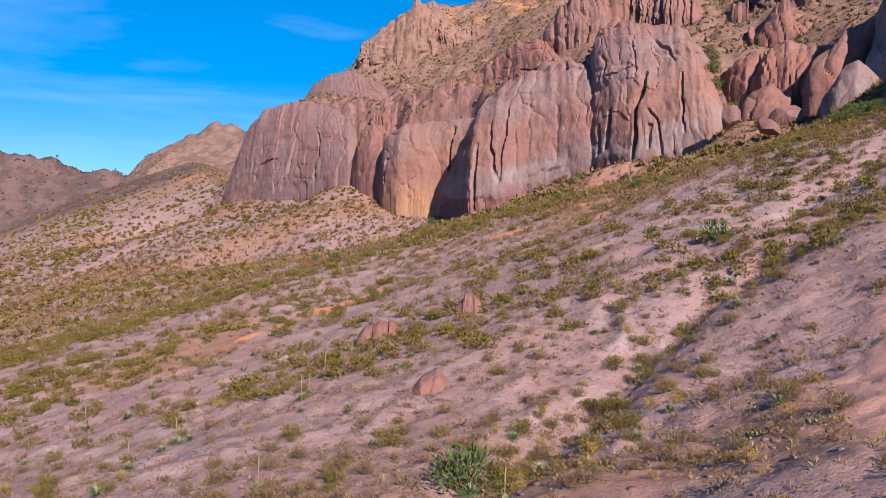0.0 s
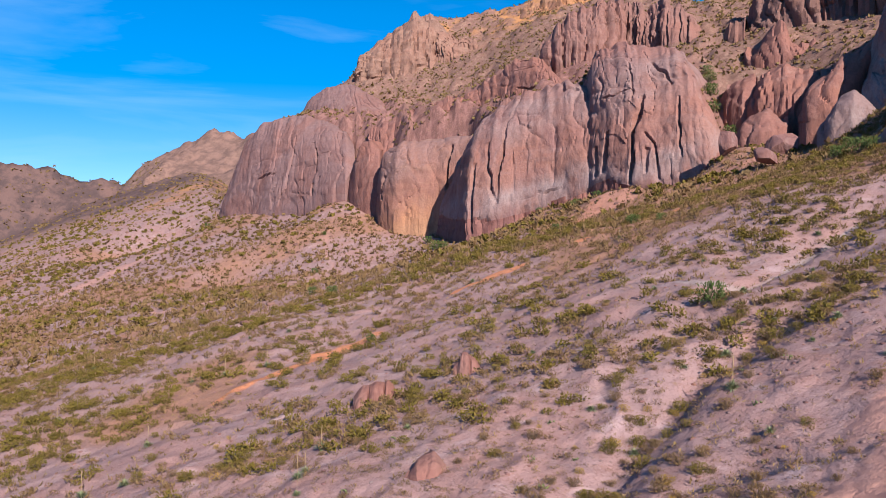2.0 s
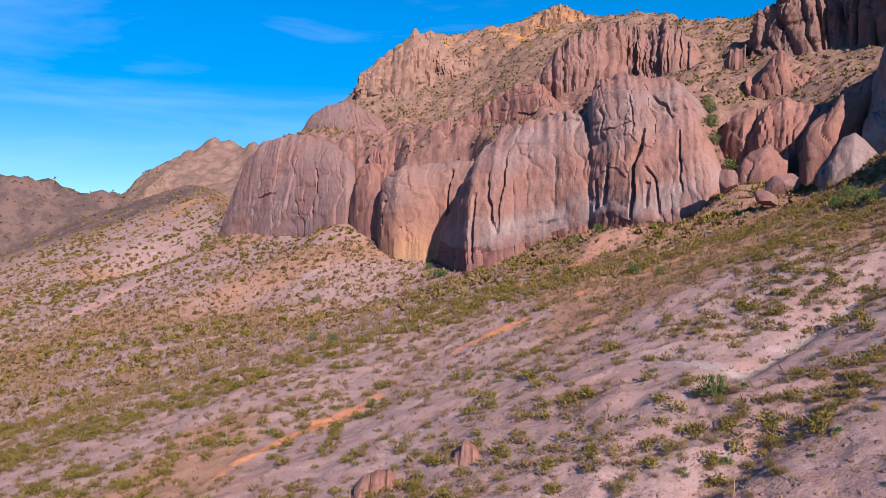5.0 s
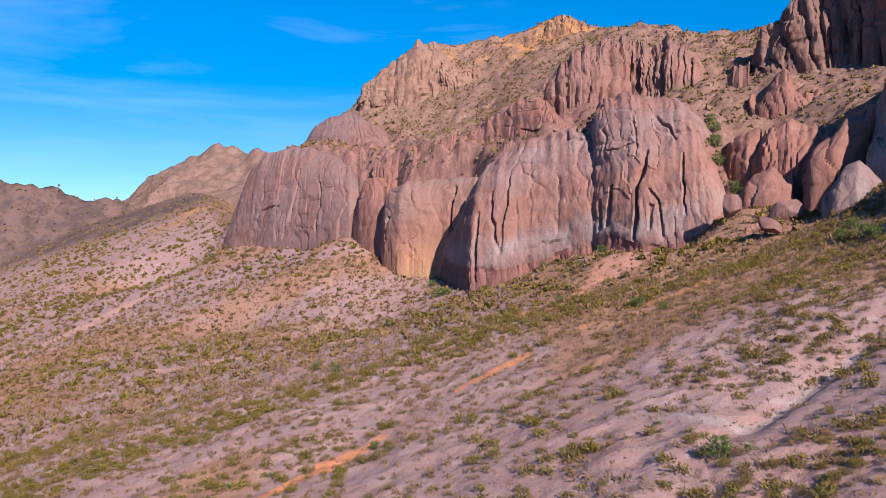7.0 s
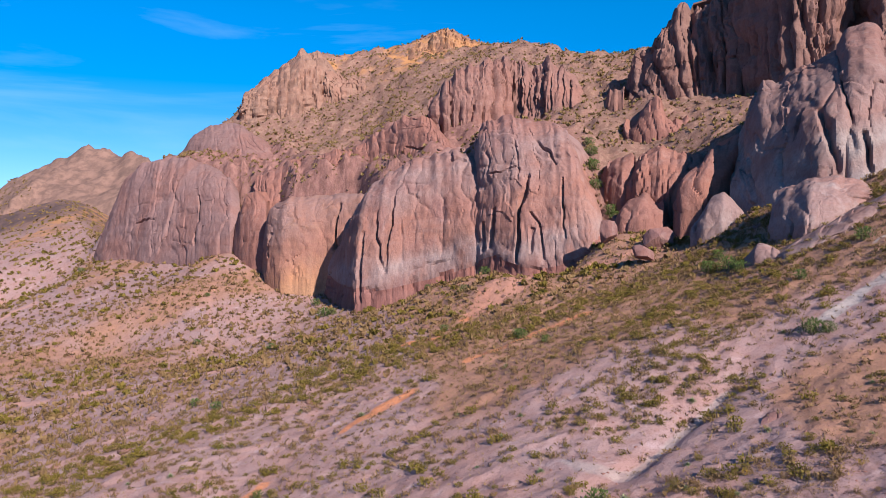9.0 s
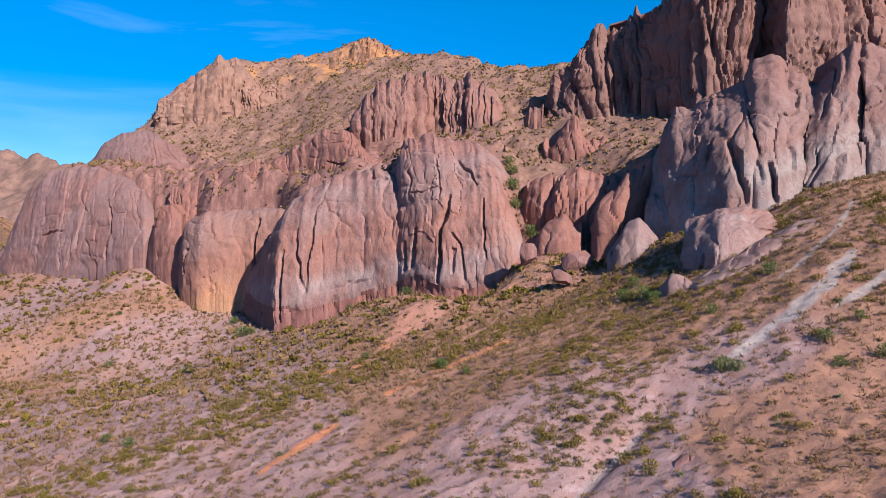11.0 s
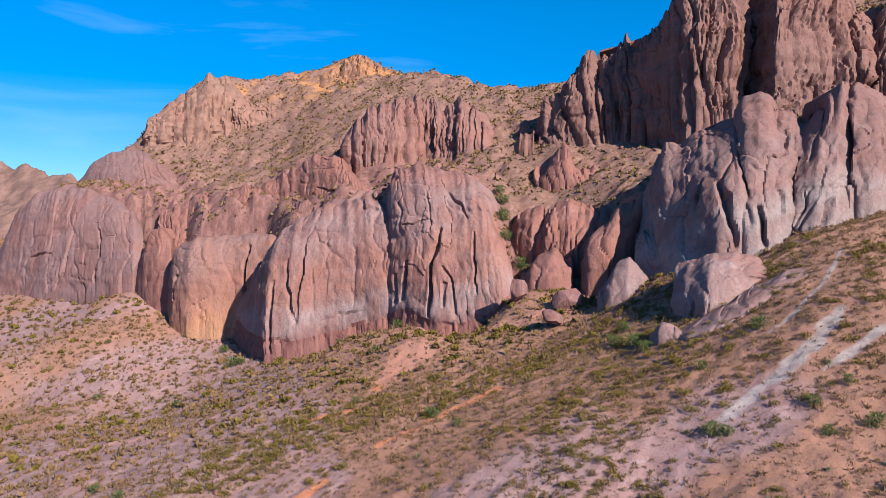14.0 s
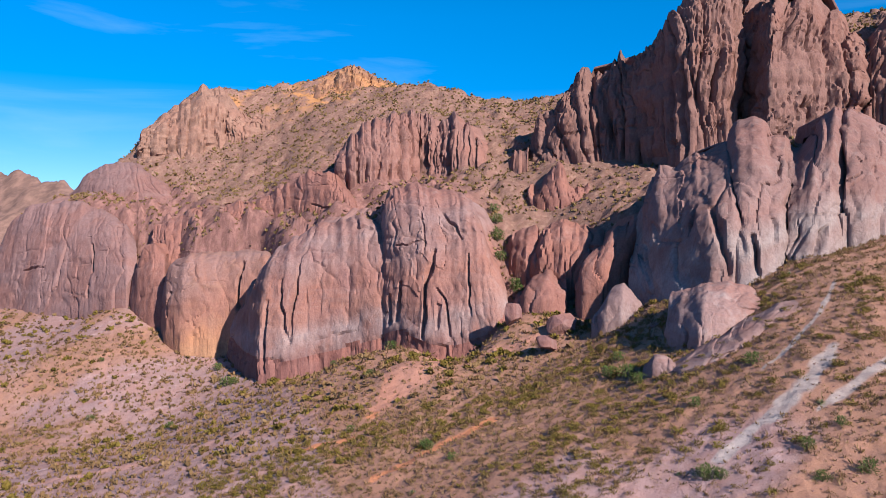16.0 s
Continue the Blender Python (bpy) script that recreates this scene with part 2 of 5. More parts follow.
def ground_material():
    g = Graph("stony_ground", 0.95, 0.1)
    rock = g.mix(g.step(g.noise(0.11, 6, 0.6, (1, 1, 1), 0.7), 0.4, 0.62), (0.275, 0.178, 0.184), (0.288, 0.17, 0.165))
    rock = g.mix(g.step(g.noise(0.35, 6, 0.65, (0.7, 1.4, 1), 0.2), 0.54, 0.7), rock, (0.345, 0.245, 0.262))
    soil = g.mix(g.step(g.noise(0.4, 6, 0.6), 0.4, 0.6), (0.305, 0.16, 0.115), (0.26, 0.14, 0.105))
    colour = g.mix(g.attribute("soil"), rock, soil)
    colour = g.mix(g.attribute("upper"), colour, g.mix(g.step(g.noise(0.2, 6, 0.65), 0.4, 0.62), (0.158, 0.09, 0.074), (0.205, 0.112, 0.094)))
    rocky = g.math("MULTIPLY", g.attribute("upper"), g.step(g.noise(0.75, 7, 0.75, (1, 1, 0.6)), 0.5, 0.6))
    colour = g.mix(g.math("MULTIPLY", rocky, 0.75), colour, (0.275, 0.17, 0.14))
    rubble = g.math("MULTIPLY", g.attribute("upper"), g.step(g.noise(1.6, 5, 0.7), 0.54, 0.62))
    colour = g.mix(g.math("MULTIPLY", rubble, 0.6), colour, (0.095, 0.06, 0.042))
    crag = g.mix(g.step(g.noise(0.5, 6, 0.65, (1, 1, 0.3)), 0.42, 0.6), (0.15, 0.075, 0.07), (0.245, 0.125, 0.115))
    colour = g.mix(g.attribute("crag"), colour, crag)
    hills = g.mix(g.step(g.noise(0.09, 7, 0.7), 0.42, 0.58), (0.058, 0.042, 0.047), (0.12, 0.075, 0.073))
    colour = g.mix(g.attribute("orange"), colour, (0.477, 0.189, 0.1))
    colour = g.mix(g.math("MULTIPLY", g.attribute("mound"), 0.85), colour, (0.40, 0.195, 0.15))
    litter = g.noise(1.7, 7, 0.72)
    colour = g.mix(g.math("MULTIPLY", g.step(litter, 0.56, 0.68), 0.5), colour, (0.22, 0.13, 0.07))
    colour = g.mix(g.math("MULTIPLY", g.step(g.noise(0.55, 7, 0.7), 0.48, 0.4), 0.4), colour, (0.23, 0.12, 0.105))
    pebbles = g.noise(5.5, 4, 0.7)
    colour = g.mix(g.math("MULTIPLY", g.step(pebbles, 0.47, 0.36), 0.5), colour, (0.13, 0.068, 0.06))
    colour = g.mix(g.math("MULTIPLY", g.step(g.noise(11, 3, 0.6), 0.57, 0.7), 0.45), colour, (0.42, 0.32, 0.305))
    hills = g.mix(g.attribute("peak"), hills, g.mix(g.step(g.noise(0.14, 7, 0.7), 0.4, 0.6), (0.14, 0.088, 0.078), (0.23, 0.138, 0.118)))
    colour = g.mix(g.math("MULTIPLY", g.attribute("far"), 0.85), colour, hills)
    colour = g.mix(g.math("MULTIPLY", g.attribute("gold"), g.step(g.noise(0.16, 5, 0.65), 0.42, 0.6)), colour, (0.36, 0.175, 0.08))
    colour = g.mix(g.math("MULTIPLY", g.attribute("track"), 0.85), colour, (0.46, 0.245, 0.205))
    colour = g.mix(g.math("MULTIPLY", g.attribute("wash"), 0.75), colour, g.mix(g.step(g.noise(0.9, 6, 0.65), 0.4, 0.6), (0.27, 0.24, 0.25), (0.38, 0.34, 0.335)))
    relief = g.math("ADD", g.noise(0.6, 8, 0.66), g.math("MULTIPLY", g.noise(5, 5, 0.65), 0.35))
    relief = g.math("ADD", relief, g.math("MULTIPLY", g.noise(1.9, 7, 0.7), 0.4))
    return g.finish(colour, relief, 0.6, 0.42)


GROUND = ground_material()


def leaf_material(name, a, b, c, spots=0.0):
    g = Graph(name, 0.75, 0.2)
    geo = g.node("ShaderNodeNewGeometry")
    colour = g.mix(g.step(g.noise(0.45, 2, 0.5), 0.35, 0.65), a, b)
    colour = g.mix(g.math("MULTIPLY", geo.outputs["Random Per Island"], 0.7), colour, c)
    return g.finish(colour)


LEAF_CREOSOTE = leaf_material("creosote_leaves", (0.112, 0.085, 0.012), (0.068, 0.054, 0.01), (0.165, 0.115, 0.03))
LEAF_DRY = leaf_material("dry_brush", (0.135, 0.076, 0.038), (0.108, 0.07, 0.032), (0.19, 0.12, 0.06))
LEAF_GRASS = leaf_material("dry_grass", (0.231, 0.154, 0.0616), (0.2, 0.127, 0.0577), (0.277, 0.193, 0.0847))
LEAF_GREEN = leaf_material("green_leaves", (0.0347, 0.0655, 0.0169), (0.0577, 0.0847, 0.0193), (0.0847, 0.108, 0.0308))
LEAF_BLUE = leaf_material("sotol_leaves", (0.15, 0.19, 0.105), (0.19, 0.21, 0.105), (0.26, 0.26, 0.15))
LEAF_SLOPE = leaf_material("slope_scrub", (0.115, 0.0732, 0.0308), (0.139, 0.0963, 0.0347), (0.185, 0.119, 0.0577))
LEAF_GOLD = leaf_material("golden_brush", (0.293, 0.169, 0.0231), (0.231, 0.146, 0.0308), (0.323, 0.216, 0.0539))
PAD = leaf_material("cactus_pad", (0.12, 0.15, 0.065), (0.15, 0.165, 0.07), (0.2, 0.19, 0.09))
STALK = leaf_material("dry_stalk", (0.293, 0.2, 0.115), (0.246, 0.169, 0.1), (0.323, 0.231, 0.139))
TWIG = leaf_material("grey_twigs", (0.123, 0.0847, 0.0616), (0.1, 0.0693, 0.0501), (0.154, 0.115, 0.0847))

# ---- terrain ----
def lattice(ix, iy, iz, seed):
    h = (ix.astype(np.int64) * 374761393 + iy.astype(np.int64) * 668265263 + iz.astype(np.int64) * 1274126177 + seed * 974711) & 0xFFFFFFFF
    h = ((h ^ (h >> 13)) * 1274126177) & 0xFFFFFFFF
    h = ((h ^ (h >> 16)) * 2246822519) & 0xFFFFFFFF
    return ((h ^ (h >> 15)) & 0xFFFFFF) / 8388607.5 - 1.0


def grain(x, y, z, seed=0):
    """Smooth random value, -1 to 1, at each place."""
    x, y, z = np.broadcast_arrays(np.asarray(x, float), np.asarray(y, float), np.asarray(z, float))
    ix, iy, iz = np.floor(x), np.floor(y), np.floor(z)
    fx, fy, fz = x - ix, y - iy, z - iz
    fx, fy, fz = [v * v * v * (v * (v * 6 - 15) + 10) for v in (fx, fy, fz)]
    total = 0
    for a in (0, 1):
        for b in (0, 1):
            for c in (0, 1):
                w = (fx if a else 1 - fx) * (fy if b else 1 - fy) * (fz if c else 1 - fz)
                total = total + w * lattice(ix + a, iy + b, iz + c, seed)
    return total


def layered(x, y, z, seed=0, octaves=4, gain=0.5):
    total, size = 0, 1.0
    for k in range(octaves):
        total = total + size * grain(x * 2 ** k, y * 2 ** k, z * 2 ** k, seed + 17 * k)
        size *= gain
    return total


def ramp01(v, a, b):
    v = np.clip((v - a) / (b - a), 0, 1)
    return v * v * (3 - 2 * v)


def along(x, y, line):
    """Distance to a polyline, the signed side (left is positive) and the share-weighted values of its vertices."""
    x, y = np.asarray(x, float), np.asarray(y, float)
    best = np.full(x.shape, 1e9)
    side = np.zeros(x.shape)
    value = np.zeros(x.shape)
    for (ax, ay, av), (bx, by, bv) in zip(line, line[1:]):
        dx, dy = bx - ax, by - ay
        q = np.clip(((x - ax) * dx + (y - ay) * dy) / (dx * dx + dy * dy), 0, 1)
        ex, ey = x - ax - q * dx, y - ay - q * dy
        d = np.hypot(ex, ey)
        nearer = d < best - 1e-6
        best = np.where(nearer, d, best)
        side = np.where(nearer, np.sign(dx * ey - dy * ex), side)
        value = np.where(nearer, av + q * (bv - av), value)
    return best, side, value


# the lower hillside: a tilted plane with swells and hollows (x, y, radius, height)
LOWER = (1.93, 27.01, 6.82, -3.96, -2.03, 2.73)
LOWER_SWELLS = [(-3, 227, 60, -7.2), (-34, 226, 20, 5.7), (83, 92, 20, 11.0), (-51, 209, 12, -5.9), (-5, 45, 35, -0.8), (5, 90, 12, -1.6),
                (9, 39, 12, -3.9), (-16, 185, 20, -6.0), (35, 85, 12, 2.3), (-3, 227, 20, -5.5), (-23, 61, 20, -2.4), (-59, 125, 12, -1.2),
                (-156, 300, 35, 1.9), (5, 49, 12, 0.8), (32, 149, 6.0, 3.0), (59, 141, 8, 1.6),
                (72, 122, 8, 4.0), (88, 114, 9, 4.0), (104, 113, 11, 7.0), (126, 108, 17, 11.0), (-28, 257, 9, 3.5), (20, 187, 7, -3.0), (45, 160, 6, -4.0), (32, 176, 6, -1.8),
                (28, 171, 8, 2.6), (26, 67, 7, -1.2), (36, 74, 9, -1.8), (18, 51, 4, -0.4), (-1, 63.5, 7, -0.5), (-11, 86, 8, -0.7), (3, 92, 6, 0.8),
                (-112, 312, 16, -11.0), (99, 112, 7, -2.6), (56, 154, 7, 4.5), (71, 131, 6, 2.5), (-36, 262, 7, 1.5)]
# the mountain above the cliffs
UPPER = (27.54, 38.41, -16.26, -5.67, 0.06, 11.1)
UPPER_SWELLS = [(66, 170, 15, -12.4), (-12, 350, 15, 11.5), (105, 300, 15, -8.8), (55, 300, 25, 5.8), (-1, 285, 25, -13.1), (-50, 285, 15, 8.2),
                (39, 188, 15, 6.4), (-3, 270, 25, 9.3), (64, 330, 15, -4.9), (106, 142, 9, 5.0)]
# foot of the cliffs, with the width over which the ground climbs behind it
CLIFF_LINE = [(-170, 520, 60), (-120, 400, 40), (-92, 328, 16), (-70, 305, 10), (-42, 280, 10), (-24, 262, 12), (-16, 243, 8), (4, 233, 8), (10, 206, 8), (24, 194, 8),
              (42, 178, 9), (54, 168, 10), (61, 150, 42), (70, 134, 20), (84, 122, 10), (105, 118, 10), (140, 112, 10), (220, 90, 20)]
# foot of the high walls above the terrace
WALL_LINE = [(84, 262, 8), (82, 216, 8), (96, 203, 8), (104, 196, 8), (112, 182, 10), (124, 174, 12), (136, 164, 14), (150, 150, 20), (230, 115, 30)]
CREST = ([-120, -56, -34, -11, 55, 66, 82, 118, 140, 200], [330, 325, 342, 353, 353, 335, 302, 282, 230, 205])
PEAK_HILL = [(-330, 700, 48), (-266, 685, 72), (-222, 680, 100), (-191, 675, 119), (-168, 660, 110), (-147, 640, 102), (-110, 600, 92), (-60, 560, 84)]
LEFT_HILL = [(-420, 470, 62), (-300, 475, 71), (-263, 480, 69), (-234, 490, 63), (-216, 495, 60), (-199, 500, 59), (-170, 480, 46), (-150, 455, 36)]
GULLY = [(0, 25, 0.5), (3, 32.5, 0.8), (7, 39, 1.1), (10.4, 44, 1.1), (15.3, 49.6, 1.0), (20.3, 52.6, 0.8), (27, 55, 0.3)]
WASH_CUT = [(20, 64, 0.1), (24.6, 66.4, 0.6), (29, 69.2, 0.8), (34.4, 72.4, 0.7), (42, 76, 0.3)]


def quadric(x, y, c, swells):
    u, v = x / 100, y / 100
    z = c[0] + c[1] * u + c[2] * v + c[3] * u * u + c[4] * u * v + c[5] * v * v
    for sx, sy, r, h in swells:
        z = z + h * np.exp(-((x - sx) ** 2 + (y - sy) ** 2) / (2 * r * r))
    return z


def height(x, y, rough=True):
    x, y = np.asarray(x, float), np.asarray(y, float)
    lx, ly = np.clip(x, -320, 170), np.clip(y, -80, 470)
    low = quadric(lx, ly, LOWER, LOWER_SWELLS)
    low = np.maximum(low, -45 + 0.25 * (low + 45))
    ridge_y = np.interp(x, CREST[0], CREST[1])
    past = np.maximum(y - ridge_y, 0)
    up = quadric(np.clip(x, -130, 200), np.clip(np.minimum(y, ridge_y), 90, 420), UPPER, UPPER_SWELLS)
    if rough:
        up = up + 1.4 * layered(x / 17, y / 17, 0, 5, 4) + 1.6 * np.abs(grain(x / 7, y / 9, 0, 6)) + 1.3 * ramp01(grain(x / 5, y / 4, 0, 7), 0.1, 0.35) * ramp01(grain(x / 30, y / 20, 0, 8), -0.2, 0.3)
        crag = ramp01(y - 55 * ramp01(-x, 2, 22), 270, 250) * ramp01(x, 66, 54)
        flank = x + 0.25 * y + 2.0 * grain(x / 6, y / 8, 0, 23)
        up = up + crag * (2.2 * (1 - np.abs(grain(flank / 3.6, y / 22, 0, 21)) * 2) + 1.6 * ramp01(grain(flank / 8, y / 9, 0, 22), -0.1, 0.15) - 1.0)
    up = up - 0.55 * past
    d, side, width = along(x, y, CLIFF_LINE)
    m = ramp01(d * side / width, 0.0, 1.0)
    z = low + m * np.maximum(up - low, -30)
    d2, side2, width2 = along(x, y, WALL_LINE)
    jump = np.interp(x, [85, 100, 108, 120, 150, 220], [0, 3, 14, 22, 24, 24])
    z = z + jump * ramp01(d2 * side2 / width2, 0.0, 1.0) * ramp01(-past, -60, 0) * ramp01(y, 246, 216)
    for line, slope, seed in ((PEAK_HILL, 0.62, 31), (LEFT_HILL, 1.15, 37)):
        dh, _, top = along(x, y, line)
        hill = top - slope * dh
        if rough:
            hill = hill + 3.5 * layered(x / 30, y / 30, 0, seed, 5, 0.6) + 3.2 - 5.0 * np.abs(grain(x / 20, y / 50, 0, seed + 3)) - 2.0 * np.abs(grain(x / 12, y / 24, 0, seed + 5))
        z = np.where(hill > z, hill, z)
    dg, _, deep = along(x, y, GULLY)
    z = z - deep * np.exp(-(dg / 1.7) ** 2)
    dg, _, deep = along(x, y, WASH_CUT)
    z = z - deep * np.exp(-(dg / 1.3) ** 2)
    if rough:
        near = ramp01(y, 75, 55)
        slab = x - 0.5 * y + 1.5 * grain(x / 4, y / 4, 0, 25)
        z = z + near * (0.15 * (1 - 2 * np.abs(grain(slab / 2.4, (y + 0.4 * x) / 6, 0, 26))) * ramp01(grain(x / 9, y / 9, 0, 27), -0.25, 0.2) + 0.12 * np.abs(grain(x / 0.9, y / 0.9, 0, 28)))
        z = z + 0.27 * layered(x / 9, y / 9, 0, 11, 3) + 0.16 * layered(x / 2.1, y / 2.1, 0, 13, 2) * (1 + m)
        ledge = 1 - np.abs(grain(x / 7 + 0.3 * y / 7, y / 3.5, 0, 15))
        z = z + 0.3 * (ledge ** 3 - 0.3) * ramp01(grain(x / 22, y / 22, 0, 16), -0.1, 0.4) * (y < 120)
    return z


# ---- mesh helpers ----
def tri_mesh(name, verts, tris, material, smooth=False):
    me = bpy.data.meshes.new(name)
    verts, tris = np.asarray(verts, np.float32), np.asarray(tris, np.int32)
    me.vertices.add(len(verts))
    me.vertices.foreach_set("co", verts.ravel())
    k = tris.shape[1]
    me.loops.add(tris.size)
    me.loops.foreach_set("vertex_index", tris.ravel())
    me.polygons.add(len(tris))
    me.polygons.foreach_set("loop_start", np.arange(0, tris.size, k, dtype=np.int32))
    if smooth:
        me.polygons.foreach_set("use_smooth", np.ones(len(tris), bool))
    me.update(calc_edges=True)
    me.validate()
    me.materials.append(material)
    return me


def grid_quads(rows, cols):
    i = np.arange(rows - 1)[:, None] * cols + np.arange(cols - 1)[None, :]
    return np.stack([i, i + 1, i + cols + 1, i + cols], -1).reshape(-1, 4)


def part(name, mesh, parent, label=""):
    ob = new(name, mesh)
    ob.parent = parent
    return tagged(ob, label)


# ---- ground sheet ----
WASH = [[(51.2, 78.2, 0.9), (57.6, 80.3, 1.2), (62.4, 80.8, 1.5), (67.2, 82.9, 1.5), (72.0, 85.3, 1.2)],
        [(63.5, 77.5, 0.5), (68.0, 78.0, 0.9), (74.0, 78.8, 1.1), (82.0, 80.5, 1.0)],
        [(64.5, 88.8, 0.3), (69.4, 89.8, 0.5), (76.1, 92.8, 0.5), (84.0, 99.0, 0.4)],
        [(20.7, 70.5, 0.6), (22.5, 67.5, 1.0), (25.0, 66.8, 0.9), (29.0, 69.2, 0.5), (34.4, 72.6, 0.6), (38.0, 74.2, 0.4)]]
TRACK = [[(27.0, 40.5, 2.0), (22.3, 37.0, 2.5), (20.3, 34.2, 2.8), (18.1, 30.5, 2.8), (16.2, 25.8, 2.4), (15.2, 20.0, 2.0)],
                  [(-120.5, 220.2, 2.5), (-109.1, 228.3, 3.0), (-100.9, 243.2, 3.2), (-97.9, 257.6, 3.0), (-90.2, 266.5, 1.5)],
         [(-32.5, 252.0, 0.25), (-31.1, 227.8, 0.4), (-30.2, 212.6, 0.5), (-25.4, 196.1, 0.4)],
         [(-60.0, 163.0, 1.4), (-39.1, 157.6, 1.5), (-19.4, 149.4, 1.4), (-0.8, 145.8, 1.2), (14.7, 145.5, 1.0)]]
MOUND = [[(24.0, 137.0, 2.0), (29.5, 143.0, 4.6), (35.0, 151.0, 4.6)], [(60.0, 141.0, 0.8), (52.0, 143.0, 1.5), (46.0, 147.0, 1.2)]]
ORANGE = [[(-21.0, 76.0, 0.5), (-15.6, 82.0, 1.0), (-12.4, 84.0, 1.5), (-9.2, 87.2, 1.2), (-7.0, 89.5, 0.6)],
          [(1.9, 96.1, 0.7), (5.8, 99.9, 1.0), (10.4, 103.5, 0.7)],
          [(22.5, 134.0, 1.2), (26.5, 140.0, 1.8), (28.0, 146.0, 1.4)],
          [(11.1, 127.7, 0.8), (18.0, 126.6, 1.0)],
          [(18.5, 108.3, 0.6), (23.4, 109.7, 0.9), (28.9, 112.5, 0.8), (37.2, 114.5, 0.8)]]


def band(x, y, line, soft=0.5):
    d, _, w = along(x, y, line)
    return ramp01(d / w + 0.5 * layered(x / 2.2, y / 2.2, 0, 71, 3), 1.25, 1.25 - soft)


inner = np.linspace(-0.68, 1.05, 440)
outer = np.array([0.02, 0.06, 0.13, 0.25, 0.45, 0.7, 1.0]) ** 1.5
ys = [-3500, -2000, -1000, -500, -220, -110, -60, -30, -14, -4, 4, 10, 14]
yy = 17.0
while yy < 400:
    ys.append(yy)
    yy += max(0.28, 0.0034 * yy)
while yy < 900:
    ys.append(yy)
    yy *= 1.006
ys += [950, 1050, 1250, 1600, 2200, 3000, 4000]
ys = np.array(ys)
reach = np.maximum(ys, 17.0)
mid_x = inner[None, :] * reach[:, None]
left_x = mid_x[:, :1] + (-9000 - mid_x[:, :1]) * outer[::-1][None, :]
right_x = mid_x[:, -1:] + (9000 - mid_x[:, -1:]) * outer[None, :]
gx = np.concatenate([left_x, mid_x, right_x], 1)
gy = np.repeat(ys[:, None], gx.shape[1], 1)
gz = height(gx, gy)
ground_mesh = tri_mesh("ground", np.stack([gx, gy, gz], -1).reshape(-1, 3), grid_quads(*gx.shape), GROUND, True)
fx, fy = gx.ravel(), gy.ravel()
d_cliff, s_cliff, _ = along(fx, fy, CLIFF_LINE)
far_hill = ramp01(fy, 380, 470)
masks = {
    "upper": np.maximum(ramp01(d_cliff * s_cliff, 2, 14), far_hill),
    "soil": ramp01(layered(fx / 26, fy / 26, 0, 41, 4) + 0.55 * ramp01(fy, 75, 140) * ramp01(fx - 0.15 * fy, -20, 10) + 0.12 * ramp01(fy, 140, 200) + 2.2 * np.maximum(ramp01(fy - 0.25 * fx, 76, 92) * ramp01(fx, 4, 28), 0.75 * ramp01(fx, 36, 46)) - 0.6, -0.25, 0.35),
    "wash": np.maximum(np.max([band(fx, fy, [(x, y, 0.72 * q) for x, y, q in w]) for w in WASH[:3]], 0), 0.55 * band(fx, fy, WASH[3])),
    "track": np.max([q * band(fx, fy, w) for w, q in zip(TRACK, (1.0, 0.6, 0.3, 0.6))], 0),
    "orange": np.max([band(fx, fy, w) for w in ORANGE], 0),
    "mound": np.max([band(fx, fy, w) for w in MOUND], 0),
    "far": np.maximum(far_hill * ramp01(-fx, 20, 70), ramp01(along(fx, fy, [(-420, 470, 0), (-300, 475, 0), (-234, 490, 0), (-175, 487, 0)])[0] + 12 * layered(fx / 25, fy / 25, 0, 48, 3), 76, 56)),
    "crag": ramp01(d_cliff * s_cliff, 1.5, 5) * ramp01(fy + 9 * layered(fx / 12, fy / 12, 0, 45, 3) - 55 * ramp01(-fx, 2, 22), 268, 252) * ramp01(fx, 66, 56) * ramp01(d_cliff * s_cliff + 12 * layered(fx / 9, fy / 9, 0, 46, 3), 62, 40),
    "peak": far_hill * ramp01(along(fx, fy, PEAK_HILL)[0], 150, 90),
    "gold": 0.8 * ramp01(along(fx, fy, [(-117, 468, 0), (-124, 428, 0), (-133, 398, 0)])[0] / 13 + 0.8 * layered(fx / 9, fy / 9, 0, 47, 3), 1.2, 0.4) + ramp01(np.hypot((fx - 40) / 48, (fy - 338) / 24) + 0.5 * layered(fx / 9, fy / 9, 0, 44, 3), 1.0, 0.5) * ramp01(fy, 296, 318),
}
for key, value in masks.items():
    ground_mesh.attributes.new(key, "FLOAT", "POINT").data.foreach_set("value", np.asarray(value, np.float32))
tagged(new("ground", ground_mesh), "stony lavender and tan desert hillside rising to a mountain", "ground", kind="structure")


# ---- rock masses ----
def smooth_run(v, n):
    if n < 1:
        return v
    k = np.hanning(2 * n + 3)[1:-1]
    k /= k.sum()
    return np.convolve(np.pad(v, n, mode="edge"), k, "valid")


def cells(s, size, seed, jitter=0.7):
    """Uneven pillars along a face: how far from the nearest joint (0 to 1), and a random value for the pillar."""
    q = s / size
    base = np.floor(q)
    near = np.full(s.shape, 9.0)
    second = np.full(s.shape, 9.0)
    who = np.zeros(s.shape)
    for k in (-2, -1, 0, 1, 2):
        idx = base + k
        centre = idx + 0.5 + 0.5 * jitter * lattice(idx, 0 * idx, 0 * idx, seed)
        d = np.abs(q - centre)
        closer = d < near
        second = np.where(closer, near, np.minimum(second, d))
        who = np.where(closer, idx, who)
        near = np.where(closer, d, near)
    return np.clip((second - near) * 1.1, 0, 1), lattice(who, 0 * who + 3, 0 * who, seed + 5)


